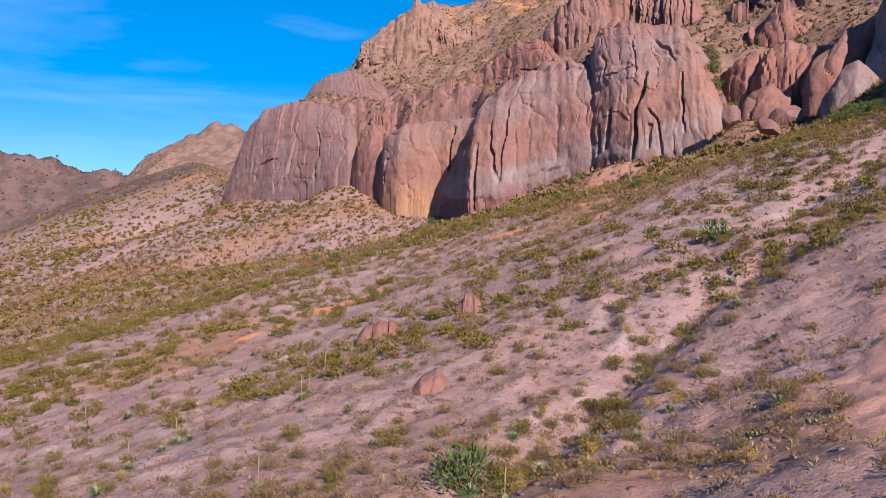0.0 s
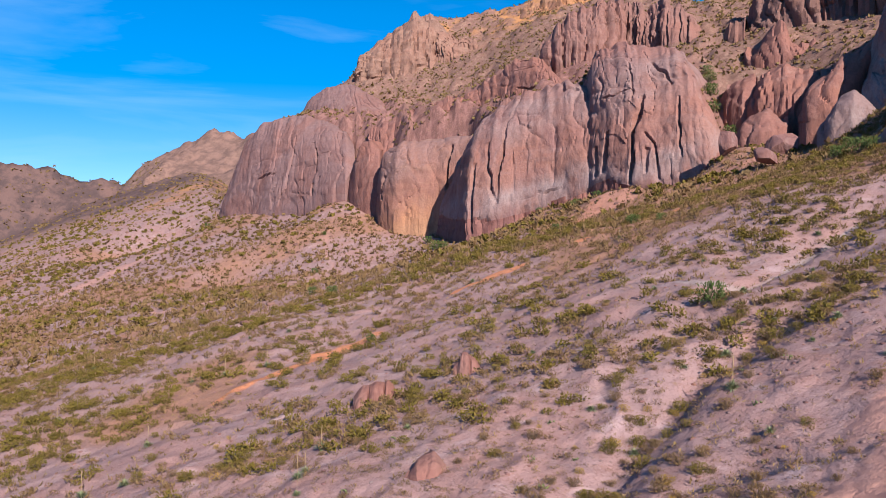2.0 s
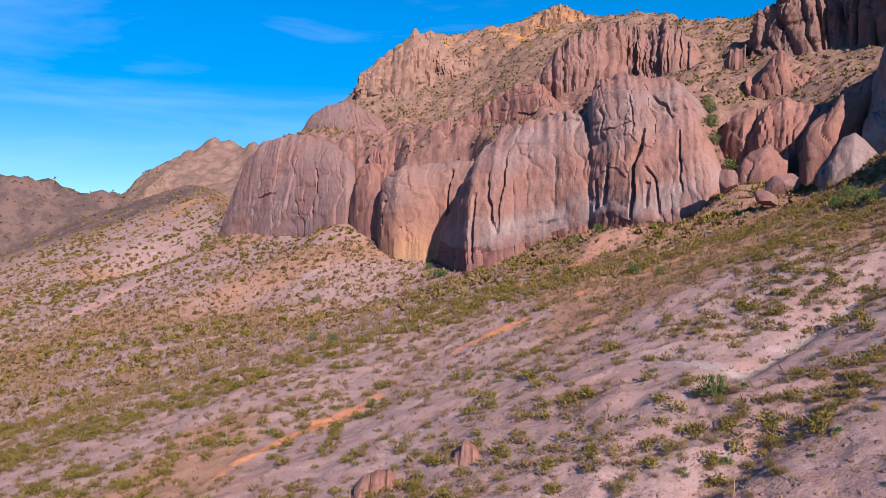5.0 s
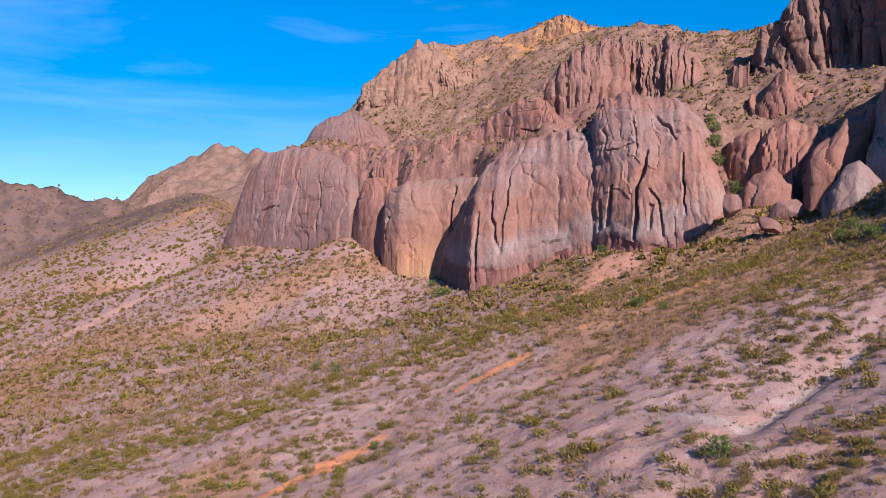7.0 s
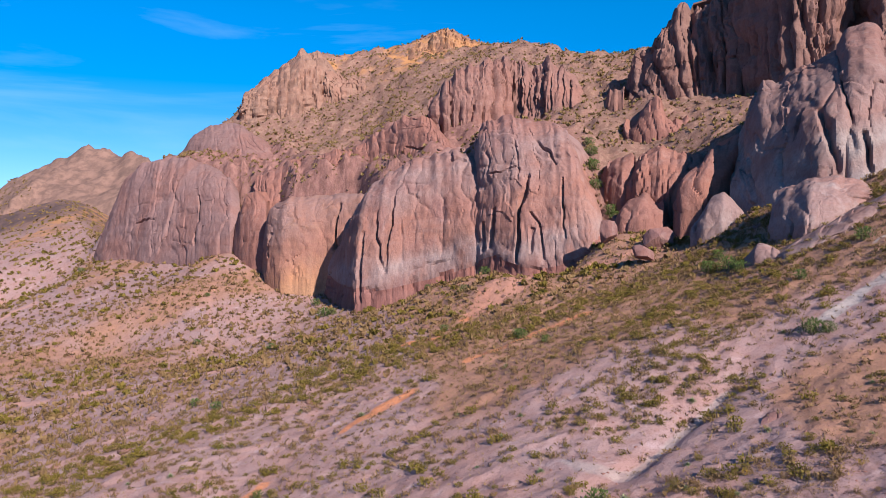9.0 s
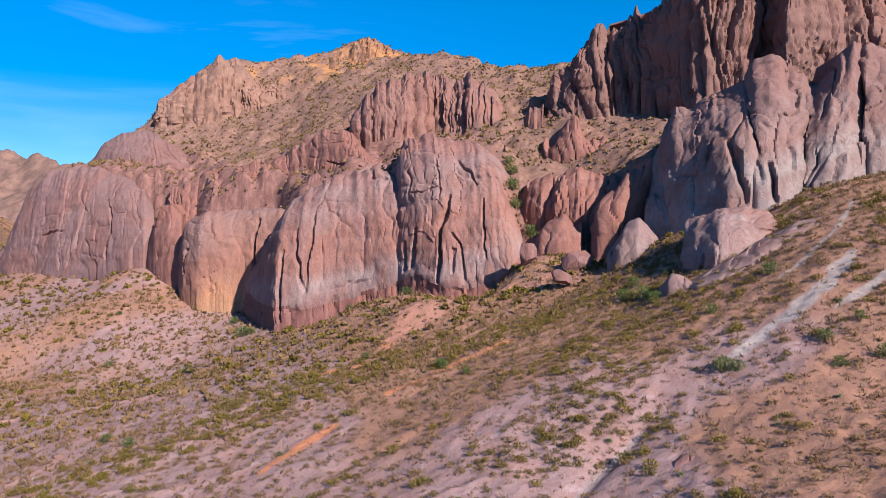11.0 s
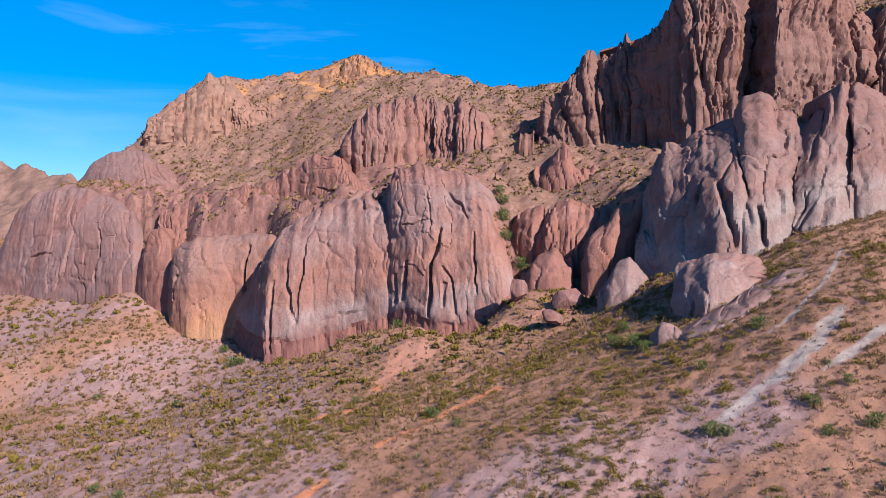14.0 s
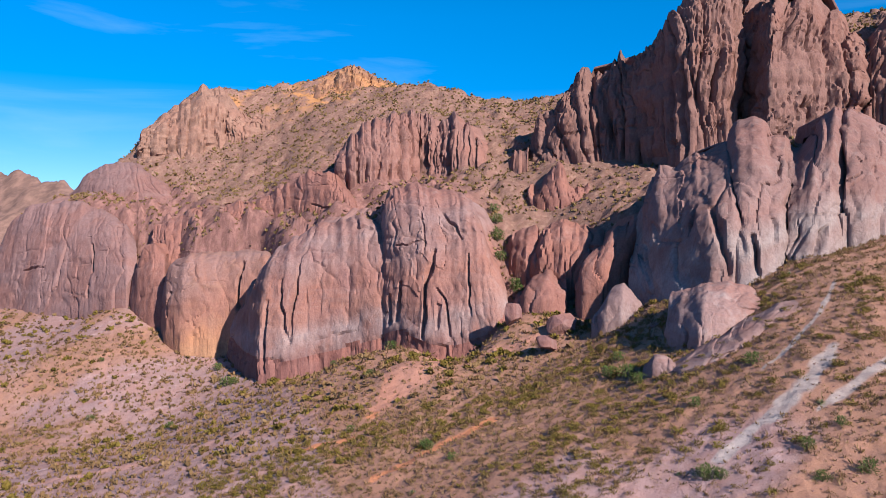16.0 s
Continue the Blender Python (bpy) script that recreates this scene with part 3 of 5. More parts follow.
def blocks(a, b, seed):
    """Uneven blocks over a face: each one's random set-back and tilt."""
    ia, ib = np.floor(a), np.floor(b)
    near = np.full(a.shape, 9.0)
    value = np.zeros(a.shape)
    for i in (-1, 0, 1):
        for j in (-1, 0, 1):
            ca, cb = ia + i, ib + j
            da = a - ca - 0.5 - 0.45 * lattice(ca, cb, 0 * ca, seed)
            db = b - cb - 0.5 - 0.45 * lattice(ca, cb, 0 * ca + 1, seed)
            d = da * da + db * db
            v = lattice(ca, cb, 0 * ca + 2, seed) + 0.9 * da * lattice(ca, cb, 0 * ca + 3, seed) + 1.1 * db * lattice(ca, cb, 0 * ca + 4, seed)
            value = np.where(d < near, v, value)
            near = np.minimum(near, d)
    return value


def rock_mass(name, label, stations, material, seed, square=3.0, pillar=7.0, relief=1.2, flute=2.2, flute_relief=0.35, top_vary=1.0,
              rough=0.7, lean=0.0, joint=3.5, slope=0.0, cracks=(), foot_bed=None, back=14.0, step=0.36, back_drop=0.1, sink=9.0, category="rock cliff", pieces=""):
    """A weathered rock face from its foot to its rounded crown, running back into the hill. Stations: foot x, y, z and crown x, y, z.
    slope: how far the face leans back evenly. cracks: width and the points of each dark joint as shares of length and height, with its depth."""
    st = np.array(stations, float)
    if joint > 3:
        relief, rough, joint = 0.6 * relief, 0.62 * rough, 7.0
    mid = (st[:, :2] + st[:, 3:5]) / 2
    run = np.concatenate([[0], np.cumsum(np.hypot(*np.diff(mid, axis=0).T))])
    length = run[-1]
    cols = max(12, int(length / step))
    s = np.linspace(0, length, cols)
    n = max(1, int(0.018 * cols) + 1)
    foot = np.stack([smooth_run(np.interp(s, run, st[:, k]), n) for k in range(3)], -1)
    top = np.stack([smooth_run(np.interp(s, run, st[:, k]), n) for k in range(3, 6)], -1)
    tang = np.stack([smooth_run(np.gradient(foot[:, k] + top[:, k]), 3 * n) for k in (0, 1)], -1)
    tang /= np.linalg.norm(tang, axis=1)[:, None]
    outward = np.stack([tang[:, 1], -tang[:, 0]], -1)
    tall = np.hypot(top[:, 2] - foot[:, 2], np.hypot(*(top - foot)[:, :2].T)).max()
    rows = max(14, int(tall / step * 1.1))
    w = np.linspace(0, 1, rows)
    ang = w * np.pi / 2
    rise, inset = np.sin(ang) ** (2 / square), 1 - np.cos(ang) ** (2 / square)
    inset = (1 - slope) * inset + slope * rise
    rise, inset, ang = [np.concatenate([[first], v, [last] * 5]) for v, first, last in ((rise, 0, 1), (inset, 0, 1), (ang, 0, np.pi / 2))]
    extra = np.concatenate([[0] * (rows + 1), np.linspace(0.15, 1, 5) * back])
    down = np.concatenate([[sink], [0] * rows, [back_drop * back * q for q in (0.1, 0.25, 0.5, 0.8)], [back_drop * back + 6]])
    S = np.repeat(s[None, :], len(rise), 0)
    zrel = rise[:, None]
    warp = 0.35 * pillar * layered(S / 14, zrel * tall / 16, 0, seed, 3) + lean * zrel * tall
    edge, who = cells(S + warp, pillar, seed + 1)
    _, who_top = cells(s, pillar * 0.8, seed + 1)
    vary = smooth_run(who_top, max(1, int(0.25 * pillar * cols / length))) * top_vary + top_vary * 0.7 * layered(s / 3.5, 0, 0, seed + 9, 3)
    ends = np.minimum(ramp01(s, 0, 0.08 * length), ramp01(length - s, 0, 0.08 * length))
    X = foot[:, 0] + (top - foot)[:, 0] * inset[:, None]
    Y = foot[:, 1] + (top - foot)[:, 1] * inset[:, None]
    Z = foot[:, 2] + ((top - foot)[:, 2] + vary * ends) * rise[:, None] - down[:, None]
    X = X - outward[:, 0] * extra[:, None]
    Y = Y - outward[:, 1] * extra[:, None]
    calm = ramp01(grain(S / 13, Z / 11, 0, seed + 21), -0.35, 0.35)
    bulge = np.sqrt(np.clip(edge * joint, 0, 1))
    push = relief * calm * (bulge - 0.8) + relief * (0.3 * np.clip(edge, 0, 0.8) + 0.5 * who * (0.4 + 0.6 * calm))
    edge2, who2 = cells(S + 0.5 * warp + 1.5 * grain(S / 5, Z / 6, 0, seed + 2), flute, seed + 3)
    patchy = 0.3 + 0.7 * ramp01(grain(S / 10, Z / 9, 0, seed + 4), -0.2, 0.45)
    push = push + flute_relief * patchy * (np.sqrt(np.clip(edge2 * 1.8, 0, 1)) - 0.6 + 0.5 * who2)
    # swells and hollows, then plates that break away along curved joints
    push = push + rough * 0.95 * layered(X / 10, Y / 10, Z / 13, seed + 6, 4, 0.55) + rough * 0.35 * layered(S / 11, 0, Z / 2.4, seed + 7, 2)
    T = np.repeat((np.arange(len(rise)) / rows * tall * 1.15)[:, None], cols, 1)
    bend = 1.6 * layered(S / 6, T / 7, 0, seed + 40, 3)
    bend2 = 1.6 * layered(S / 6, T / 6, 0, seed + 45, 3)
    plates = ramp01(grain(S / 12, T / 10, 0, seed + 46), -0.3, 0.3)
    push = push + 0.34 * rough * plates * blocks((S + bend + 0.15 * T) / 4.6, (T + 2 * bend2) / 7.5, seed + 41)
    push = push + 0.14 * rough * (1 - 0.6 * plates) * blocks((S + bend2 - 0.2 * T) / 2.2, (T + 1.5 * bend) / 3.4, seed + 42)
    push = push + 0.17 * rough * layered(X / 1.6, Y / 1.6, Z / 2.6, seed + 43, 2)
    for size, deep in ((0.7 * pillar, 1.1 * rough), (0.3 * pillar, 0.6 * rough)):
        split = grain((S + warp) / size + 0.25 * grain(S / 4, 0, Z / 4, seed + 30), Z / (size * 5), 0, seed + 22)
        some = ramp01(grain(S / 9, Z / 8, 0, seed + 23), 0.02, 0.4)
        push = push - deep * some * np.clip(1 - np.abs(split) * size / 0.3, 0, 1)
    shelf = grain(S / 8, 0, Z / 4.5, seed + 8)
    lip = ramp01(grain(S / 6, Z / 6, 0, seed + 24), 0.05, 0.4)
    push = push - rough * 0.8 * np.clip(1 - 9 * np.abs(shelf), 0, 1) * lip
    if foot_bed is not None:
        h, lo_relief = foot_bed
        above = Z - foot[:, 2]
        inside = ramp01(above + 0.8 * grain(S / 6, 0, 0, seed + 12), h + 0.35, h - 0.35)
        fine, who3 = cells(S + 0.5 * layered(S / 1.5, Z / 2.2, 0, seed + 14, 2), 0.95, seed + 13, 1.3)
        broken = 0.25 + 0.75 * ramp01(grain(S / 3.5, Z / 2.6, 0, seed + 16), -0.3, 0.3)
        push = push * (1 - 0.3 * inside) + inside * (lo_relief * broken * (np.sqrt(np.clip(fine * 1.6, 0, 1)) - 0.8 + 0.7 * who3) - 0.3
                                                     - 0.35 * np.clip(1 - 5 * np.abs(grain(S / 5, 0, Z / 1.6, seed + 17)), 0, 1))
    for wide, line in cracks:
        u, v = S + 0.35 * grain(S / 2, T / 2.5, 0, seed + 15), zrel * tall + 0 * S
        d, side, deep = along(u, v, [(q * length, r * tall, e) for q, r, e in line])
        push = push - 0.9 * deep * ramp01(d / wide, 1.3, 0.1)
        push = push + 0.15 * deep * np.exp(-d / (5 * wide)) * (side * np.sign(line[-1][1] - line[0][1] + 1e-6) < 0)
    push = push * np.concatenate([np.ones(rows + 1), [0.8, 0.5, 0.3, 0.1, 0]])[:, None]
    ca, sa = np.cos(ang)[:, None] * 0.85 + 0.15, np.sin(ang)[:, None] * 0.75
    X, Y, Z = X + outward[:, 0] * push * ca, Y + outward[:, 1] * push * ca, Z + push * sa
    verts, quads = np.stack([X, Y, Z], -1).reshape(-1, 3), grid_quads(*X.shape)
    if foot_bed is not None:
        low_bed = inside.ravel()[quads].mean(1) > 0.5
        used, again = np.unique(quads[low_bed], return_inverse=True)
        bed_mesh = tri_mesh("foot_bed", verts[used], again.reshape(-1, 4), ROCK_FOOT, True)
        bed_mesh.set_sharp_from_angle(angle=radians(30))
        used, again = np.unique(quads[~low_bed], return_inverse=True)
        verts, quads = verts[used], again.reshape(-1, 4)
    if pieces:
        whole = tagged(new(name), label, category, group="cliffs of the mountain")
        ids = who[len(who) // 3]
        ids = np.maximum.accumulate(np.where(np.concatenate([[True], ids[1:] != ids[:-1]]), np.arange(cols), 0))
        starts = [int(c) for c in np.unique(ids) if cols - c > 4 and (c == 0 or c > 4)] + [cols - 1]
        for a, b in zip(starts, starts[1:]):
            chunk = verts.reshape(*X.shape, 3)[:, a:b + 1]
            piece = tri_mesh(pieces, chunk.reshape(-1, 3), grid_quads(*chunk.shape[:2]), material, True)
            piece.set_sharp_from_angle(angle=radians(30))
            part(pieces, piece, whole)
        return whole
    me = tri_mesh(name, verts, quads, material, True)
    me.set_sharp_from_angle(angle=radians(30))
    if foot_bed is not None:
        whole = tagged(new(name, me), label, category, group="cliffs of the mountain")
        part("foot_bed", bed_mesh, whole, "fluted dark red foot bed")
        return whole
    return tagged(new(name, me), label, category, group="cliffs of the mountain", kind="")


BUTTRESS_WEST = [(-2.5, 232.0, 19.0, 2.5, 236.0, 26.3), (-0.1, 216.0, 17.9, 5.4, 226.0, 34.0), (2.8, 203.0, 16.4, 8.5, 217.0, 40.0), (5.8, 192.0, 15.8, 12.7, 210.0, 45.4), (11.4, 189.0, 16.5, 16.7, 207.0, 51.1), (18.8, 187.0, 18.0, 21.4, 205.0, 53.9), (26.0, 183.0, 20.0, 27.6, 203.0, 55.7), (31.0, 178.0, 22.3, 33.1, 202.0, 54.8), (33.8, 176.0, 23.7, 36.1, 201.0, 53.1)]
BUTTRESS_EAST = [(33.1, 188.0, 21.0, 36.0, 204.0, 53.2), (32.8, 176.0, 23.5, 36.9, 196.0, 58.5), (36.3, 170.0, 25.0, 39.4, 194.0, 61.8), (39.8, 164.0, 23.2, 45.1, 194.0, 62.9), (44.4, 161.0, 22.3, 50.7, 191.0, 61.1), (48.9, 158.0, 24.2, 54.9, 186.0, 57.8), (51.9, 156.0, 27.5, 56.3, 178.0, 49.2), (55.0, 157.0, 30.4, 57.3, 170.0, 41.0), (57.8, 163.0, 32.8, 59.9, 172.0, 34.0), (61.3, 176.0, 34.4, 62.8, 182.0, 36.6)]
OCHRE_WALL = [(-19.4, 246.0, 28.5, -17.4, 250.0, 38.0), (-17.4, 234.0, 22.4, -15.4, 244.0, 43.1), (-13.0, 228.0, 20.3, -9.9, 242.0, 46.3), (-7.1, 226.0, 18.8, -4.5, 241.0, 46.7), (-1.3, 225.0, 17.6, 1.0, 240.0, 47.0), (3.1, 222.0, 17.8, 5.6, 237.0, 47.8), (8.8, 219.0, 23.9, 10.2, 234.0, 47.0), (12.6, 222.0, 29.5, 13.7, 232.0, 43.0)]
PILLAR_WALL = [(-5.9, 248.0, 42.9, -4.9, 262.0, 55.0), (-2.2, 243.0, 44.6, -2.3, 258.0, 60.4), (3.3, 240.0, 45.4, 2.8, 256.0, 62.1), (9.5, 236.0, 45.4, 10.3, 254.0, 64.3), (15.4, 230.0, 46.2, 17.7, 250.0, 67.6), (20.9, 222.0, 47.7, 24.1, 246.0, 70.2), (26.1, 214.0, 49.1, 30.1, 240.0, 69.8), (30.0, 208.0, 49.7, 34.1, 230.0, 62.2), (33.3, 208.0, 50.4, 34.8, 222.0, 54.6)]
SLABBY_WALL = [(-24.4, 262.0, 41.2, -23.1, 272.0, 55.3), (-17.5, 252.0, 38.0, -16.7, 270.0, 57.0), (-11.8, 250.0, 41.3, -11.0, 270.0, 60.3), (-6.2, 248.0, 43.8, -6.3, 268.0, 62.0), (-1.4, 246.0, 44.6, -1.5, 262.0, 61.7)]
SMALL_DOME = [(-30.4, 262.0, 34.4, -28.4, 266.0, 37.7), (-26.9, 252.0, 30.7, -24.2, 260.0, 48.9), (-22.4, 246.0, 29.9, -21.4, 258.0, 50.0), (-18.5, 244.0, 31.0, -18.3, 254.0, 45.5), (-17.2, 248.0, 34.8, -17.1, 256.0, 37.8)]
WEST_CLIFF = [(-96.2, 326.0, 12.1, -86.3, 332.0, 24.9), (-89.9, 318.0, 14.3, -80.1, 326.0, 43.6), (-81.8, 308.0, 17.0, -73.5, 318.0, 58.5), (-71.7, 299.0, 19.4, -66.5, 310.0, 63.2), (-61.5, 288.0, 22.7, -61.0, 307.0, 64.6), (-52.5, 279.0, 25.8, -54.1, 304.0, 64.1), (-43.6, 270.0, 29.4, -46.2, 300.0, 63.5), (-35.3, 262.0, 33.9, -39.5, 294.0, 60.8), (-30.0, 258.0, 36.6, -33.5, 286.0, 56.9), (-27.4, 264.0, 42.9, -29.5, 278.0, 50.1)]
WEST_DOME = [(-64.0, 330.0, 61.3, -63.2, 336.0, 66.9), (-57.7, 322.0, 59.9, -58.2, 334.0, 70.5), (-48.4, 312.0, 58.5, -52.2, 330.0, 77.4), (-39.9, 304.0, 57.9, -43.7, 326.0, 80.3), (-31.8, 298.0, 57.1, -35.6, 324.0, 80.7), (-23.0, 292.0, 56.4, -26.7, 314.0, 74.9), (-15.5, 288.0, 56.8, -17.7, 304.0, 67.5), (-11.0, 290.0, 58.9, -12.3, 300.0, 63.3)]
SUMMIT_BLOCK = [(-35.9, 333.0, 80.8, -35.7, 340.0, 85.4), (-33.0, 328.0, 81.2, -34.0, 342.0, 94.6), (-24.6, 325.0, 81.8, -27.8, 345.0, 100.5), (-17.3, 323.0, 82.4, -18.7, 348.0, 106.9), (-10.1, 322.0, 83.9, -12.1, 352.0, 113.3), (-1.8, 324.0, 85.9, -3.8, 352.0, 113.0), (6.6, 323.0, 86.5, 5.9, 340.0, 102.6), (15.2, 322.0, 87.5, 14.6, 334.0, 100.4), (19.7, 326.0, 90.8, 19.0, 332.0, 97.3)]
OCHRE_CRAG = [(24.8, 335.0, 100.2, 27.7, 343.0, 107.5), (33.4, 330.0, 97.5, 35.3, 348.0, 114.7), (42.5, 330.0, 100.1, 45.4, 352.0, 122.1), (51.8, 330.0, 101.2, 54.4, 354.0, 126.7), (60.4, 326.0, 100.8, 62.9, 350.0, 122.6), (66.3, 326.0, 102.7, 67.0, 338.0, 114.3)]
SPIRES_WEST = [(28.8, 236.0, 67.4, 31.2, 246.0, 76.5), (32.0, 230.0, 65.3, 34.3, 250.0, 81.3), (37.2, 227.0, 64.9, 41.3, 252.0, 85.3), (43.1, 224.0, 65.0, 48.5, 252.0, 87.0), (49.2, 226.0, 67.2, 53.5, 254.0, 89.0), (52.6, 230.0, 69.0, 57.7, 252.0, 88.3)]
SPIRES_EAST = [(52.3, 234.0, 69.3, 57.6, 254.0, 89.8), (55.6, 232.0, 70.9, 60.4, 254.0, 90.5), (58.3, 226.0, 68.7, 63.7, 248.0, 85.5), (62.2, 222.0, 67.1, 67.6, 246.0, 87.1), (65.5, 219.0, 65.8, 70.6, 240.0, 83.4), (68.7, 217.0, 64.6, 72.1, 232.0, 76.3), (71.0, 218.0, 65.8, 72.3, 224.0, 67.5)]
PINNACLES = [(74.0, 212.0, 62.3, 76.9, 218.0, 71.5), (75.5, 208.0, 61.5, 78.4, 216.0, 75.8), (77.9, 207.0, 62.7, 81.0, 214.0, 75.2)]
TOWER_WALL = [(80.7, 216.0, 64.3, 85.5, 224.0, 75.7), (80.3, 209.0, 66.0, 86.3, 220.0, 82.6), (83.2, 204.0, 67.4, 89.9, 216.0, 88.6), (88.8, 200.0, 67.2, 96.4, 213.0, 96.3), (93.4, 196.0, 68.4, 102.0, 210.0, 98.1), (97.9, 192.0, 68.4, 105.2, 206.0, 98.3), (100.0, 190.0, 68.8, 107.2, 204.0, 97.6), (106.7, 200.0, 70.3, 112.1, 210.0, 99.3)]
HIGH_WALL = [(100.9, 194.0, 69.3, 107.4, 203.0, 96.7), (101.2, 191.0, 69.1, 107.1, 200.0, 98.0), (102.2, 184.0, 68.4, 106.6, 194.0, 99.1), (103.0, 176.0, 67.6, 106.0, 186.0, 102.0), (104.0, 169.0, 67.4, 104.5, 178.0, 104.5), (106.8, 167.0, 68.7, 108.5, 176.0, 108.8), (110.9, 166.0, 71.3, 116.3, 176.0, 112.7), (114.3, 167.0, 73.0, 122.3, 176.0, 112.8), (121.5, 179.0, 75.3, 132.8, 187.0, 115.2)]
HIGH_WALL_CLEFT = [(124.3, 184.0, 75.5, 137.2, 192.0, 115.6), (123.1, 179.0, 74.6, 136.6, 186.0, 112.8), (119.8, 168.0, 72.8, 131.0, 174.0, 108.0), (116.7, 158.0, 71.5, 126.7, 165.0, 106.5), (126.2, 157.0, 72.4, 133.7, 166.0, 108.8), (132.1, 156.0, 74.3, 141.6, 167.0, 104.2), (135.7, 154.0, 76.1, 145.7, 166.0, 100.2), (139.2, 152.0, 77.1, 147.7, 162.0, 94.7)]
EAST_CRAG = [(137.8, 158.0, 76.3, 146.5, 166.0, 89.6), (139.7, 155.0, 77.8, 151.6, 168.0, 97.3), (141.2, 150.0, 78.9, 157.5, 168.0, 104.0), (144.9, 146.0, 80.2, 163.3, 166.0, 109.5), (152.9, 142.0, 82.3, 173.0, 162.0, 112.5)]
GREY_DOME_WEST = [(76.9, 151.0, 41.3, 80.9, 155.0, 48.8), (75.6, 145.0, 38.1, 82.6, 152.0, 55.8), (73.9, 138.0, 34.8, 83.6, 151.0, 60.4), (72.7, 129.0, 34.9, 86.1, 150.0, 62.9), (72.9, 121.0, 37.9, 90.6, 149.0, 65.0), (74.3, 115.0, 39.5, 93.3, 146.0, 65.8), (77.5, 114.0, 40.4, 95.2, 143.0, 67.8), (80.4, 116.0, 41.2, 97.3, 142.0, 68.5)]
GREY_DOME_MID = [(79.0, 117.0, 39.8, 97.8, 145.0, 68.7), (78.8, 114.0, 40.6, 99.0, 142.0, 70.4), (81.3, 112.5, 41.3, 101.4, 139.0, 71.1), (84.8, 112.5, 41.7, 103.6, 136.0, 68.8), (88.2, 115.0, 42.6, 104.4, 135.0, 67.0)]
GREY_DOME_EAST = [(86.9, 115.0, 41.2, 104.4, 136.0, 66.0), (86.9, 113.0, 42.2, 106.6, 135.0, 66.0), (89.5, 111.5, 43.5, 108.7, 132.0, 68.9), (93.6, 112.0, 45.8, 110.2, 130.0, 70.8), (97.9, 114.0, 48.1, 110.8, 128.0, 69.8)]
GREY_DOME_FAR = [(96.7, 115.0, 46.7, 110.8, 130.0, 70.1), (97.8, 113.0, 49.5, 111.3, 127.0, 71.5), (101.3, 112.0, 50.4, 113.3, 125.0, 70.4), (106.4, 112.0, 51.8, 117.9, 124.0, 67.5), (113.6, 110.0, 53.2, 126.1, 122.0, 66.5), (120.8, 106.0, 54.9, 134.6, 118.0, 67.2)]
PALE_FIN = [(61.9, 133.0, 32.9, 66.4, 136.0, 36.1), (62.9, 130.0, 32.9, 67.8, 135.0, 40.2), (65.1, 128.0, 34.2, 68.8, 134.0, 40.8), (68.3, 128.0, 35.6, 69.9, 133.0, 38.8), (71.6, 132.0, 36.3, 72.8, 135.0, 36.6)]
GREY_PILLAR = [(73.2, 141.0, 38.4, 76.8, 146.0, 43.6), (73.1, 137.0, 36.4, 76.7, 144.0, 45.9), (73.3, 132.0, 35.2, 77.2, 140.0, 44.6), (73.2, 128.0, 36.0, 76.7, 135.0, 38.6)]
GULLY_RIB_WEST = [(60.4, 178.0, 40.8, 63.9, 184.0, 48.6), (60.6, 172.0, 39.0, 65.6, 182.0, 52.0), (62.5, 168.0, 40.4, 68.1, 180.0, 52.8), (65.8, 168.0, 42.2, 69.7, 178.0, 51.9)]
GULLY_RIB_MID = [(63.9, 170.0, 39.7, 69.0, 178.0, 48.6), (64.4, 163.0, 39.3, 71.0, 176.0, 53.1), (68.3, 160.0, 39.9, 75.5, 175.0, 54.4), (73.3, 158.0, 42.3, 79.8, 172.0, 53.0), (76.5, 158.0, 44.7, 81.4, 168.0, 51.0)]
GULLY_RIB_EAST = [(67.1, 152.0, 38.5, 70.0, 155.0, 40.1), (66.8, 148.0, 37.2, 73.8, 155.0, 45.9), (70.1, 146.0, 38.7, 77.5, 156.0, 49.4), (74.3, 146.0, 42.5, 80.1, 156.0, 51.2), (79.1, 148.0, 48.1, 83.4, 156.0, 54.2)]
GULLY_DOME = [(57.2, 160.0, 35.4, 60.3, 164.0, 38.1), (57.6, 155.0, 35.1, 61.9, 163.0, 40.9), (61.3, 152.0, 36.3, 66.0, 162.0, 41.6), (65.5, 152.0, 38.0, 68.4, 160.0, 40.5)]
TERRACE_KNOBS = [(72.2, 196.0, 58.9, 75.2, 200.0, 61.4), (73.7, 190.0, 56.9, 77.2, 197.0, 62.0), (77.3, 186.0, 57.0, 81.5, 196.0, 66.6), (80.9, 184.0, 58.0, 84.9, 194.0, 65.1), (85.4, 184.0, 60.4, 87.7, 190.0, 63.8)]
SLAB_UPPER = [(65.0, 113.1, 32.8, 68.5, 117.0, 39.5), (63.7, 108.2, 31.8, 69.8, 115.0, 40.7), (64.7, 103.0, 32.6, 72.0, 113.0, 41.4), (68.4, 103.0, 34.5, 75.4, 112.0, 41.6), (73.3, 104.0, 36.8, 78.7, 111.0, 40.5), (75.2, 104.0, 38.0, 79.5, 110.0, 38.8)]
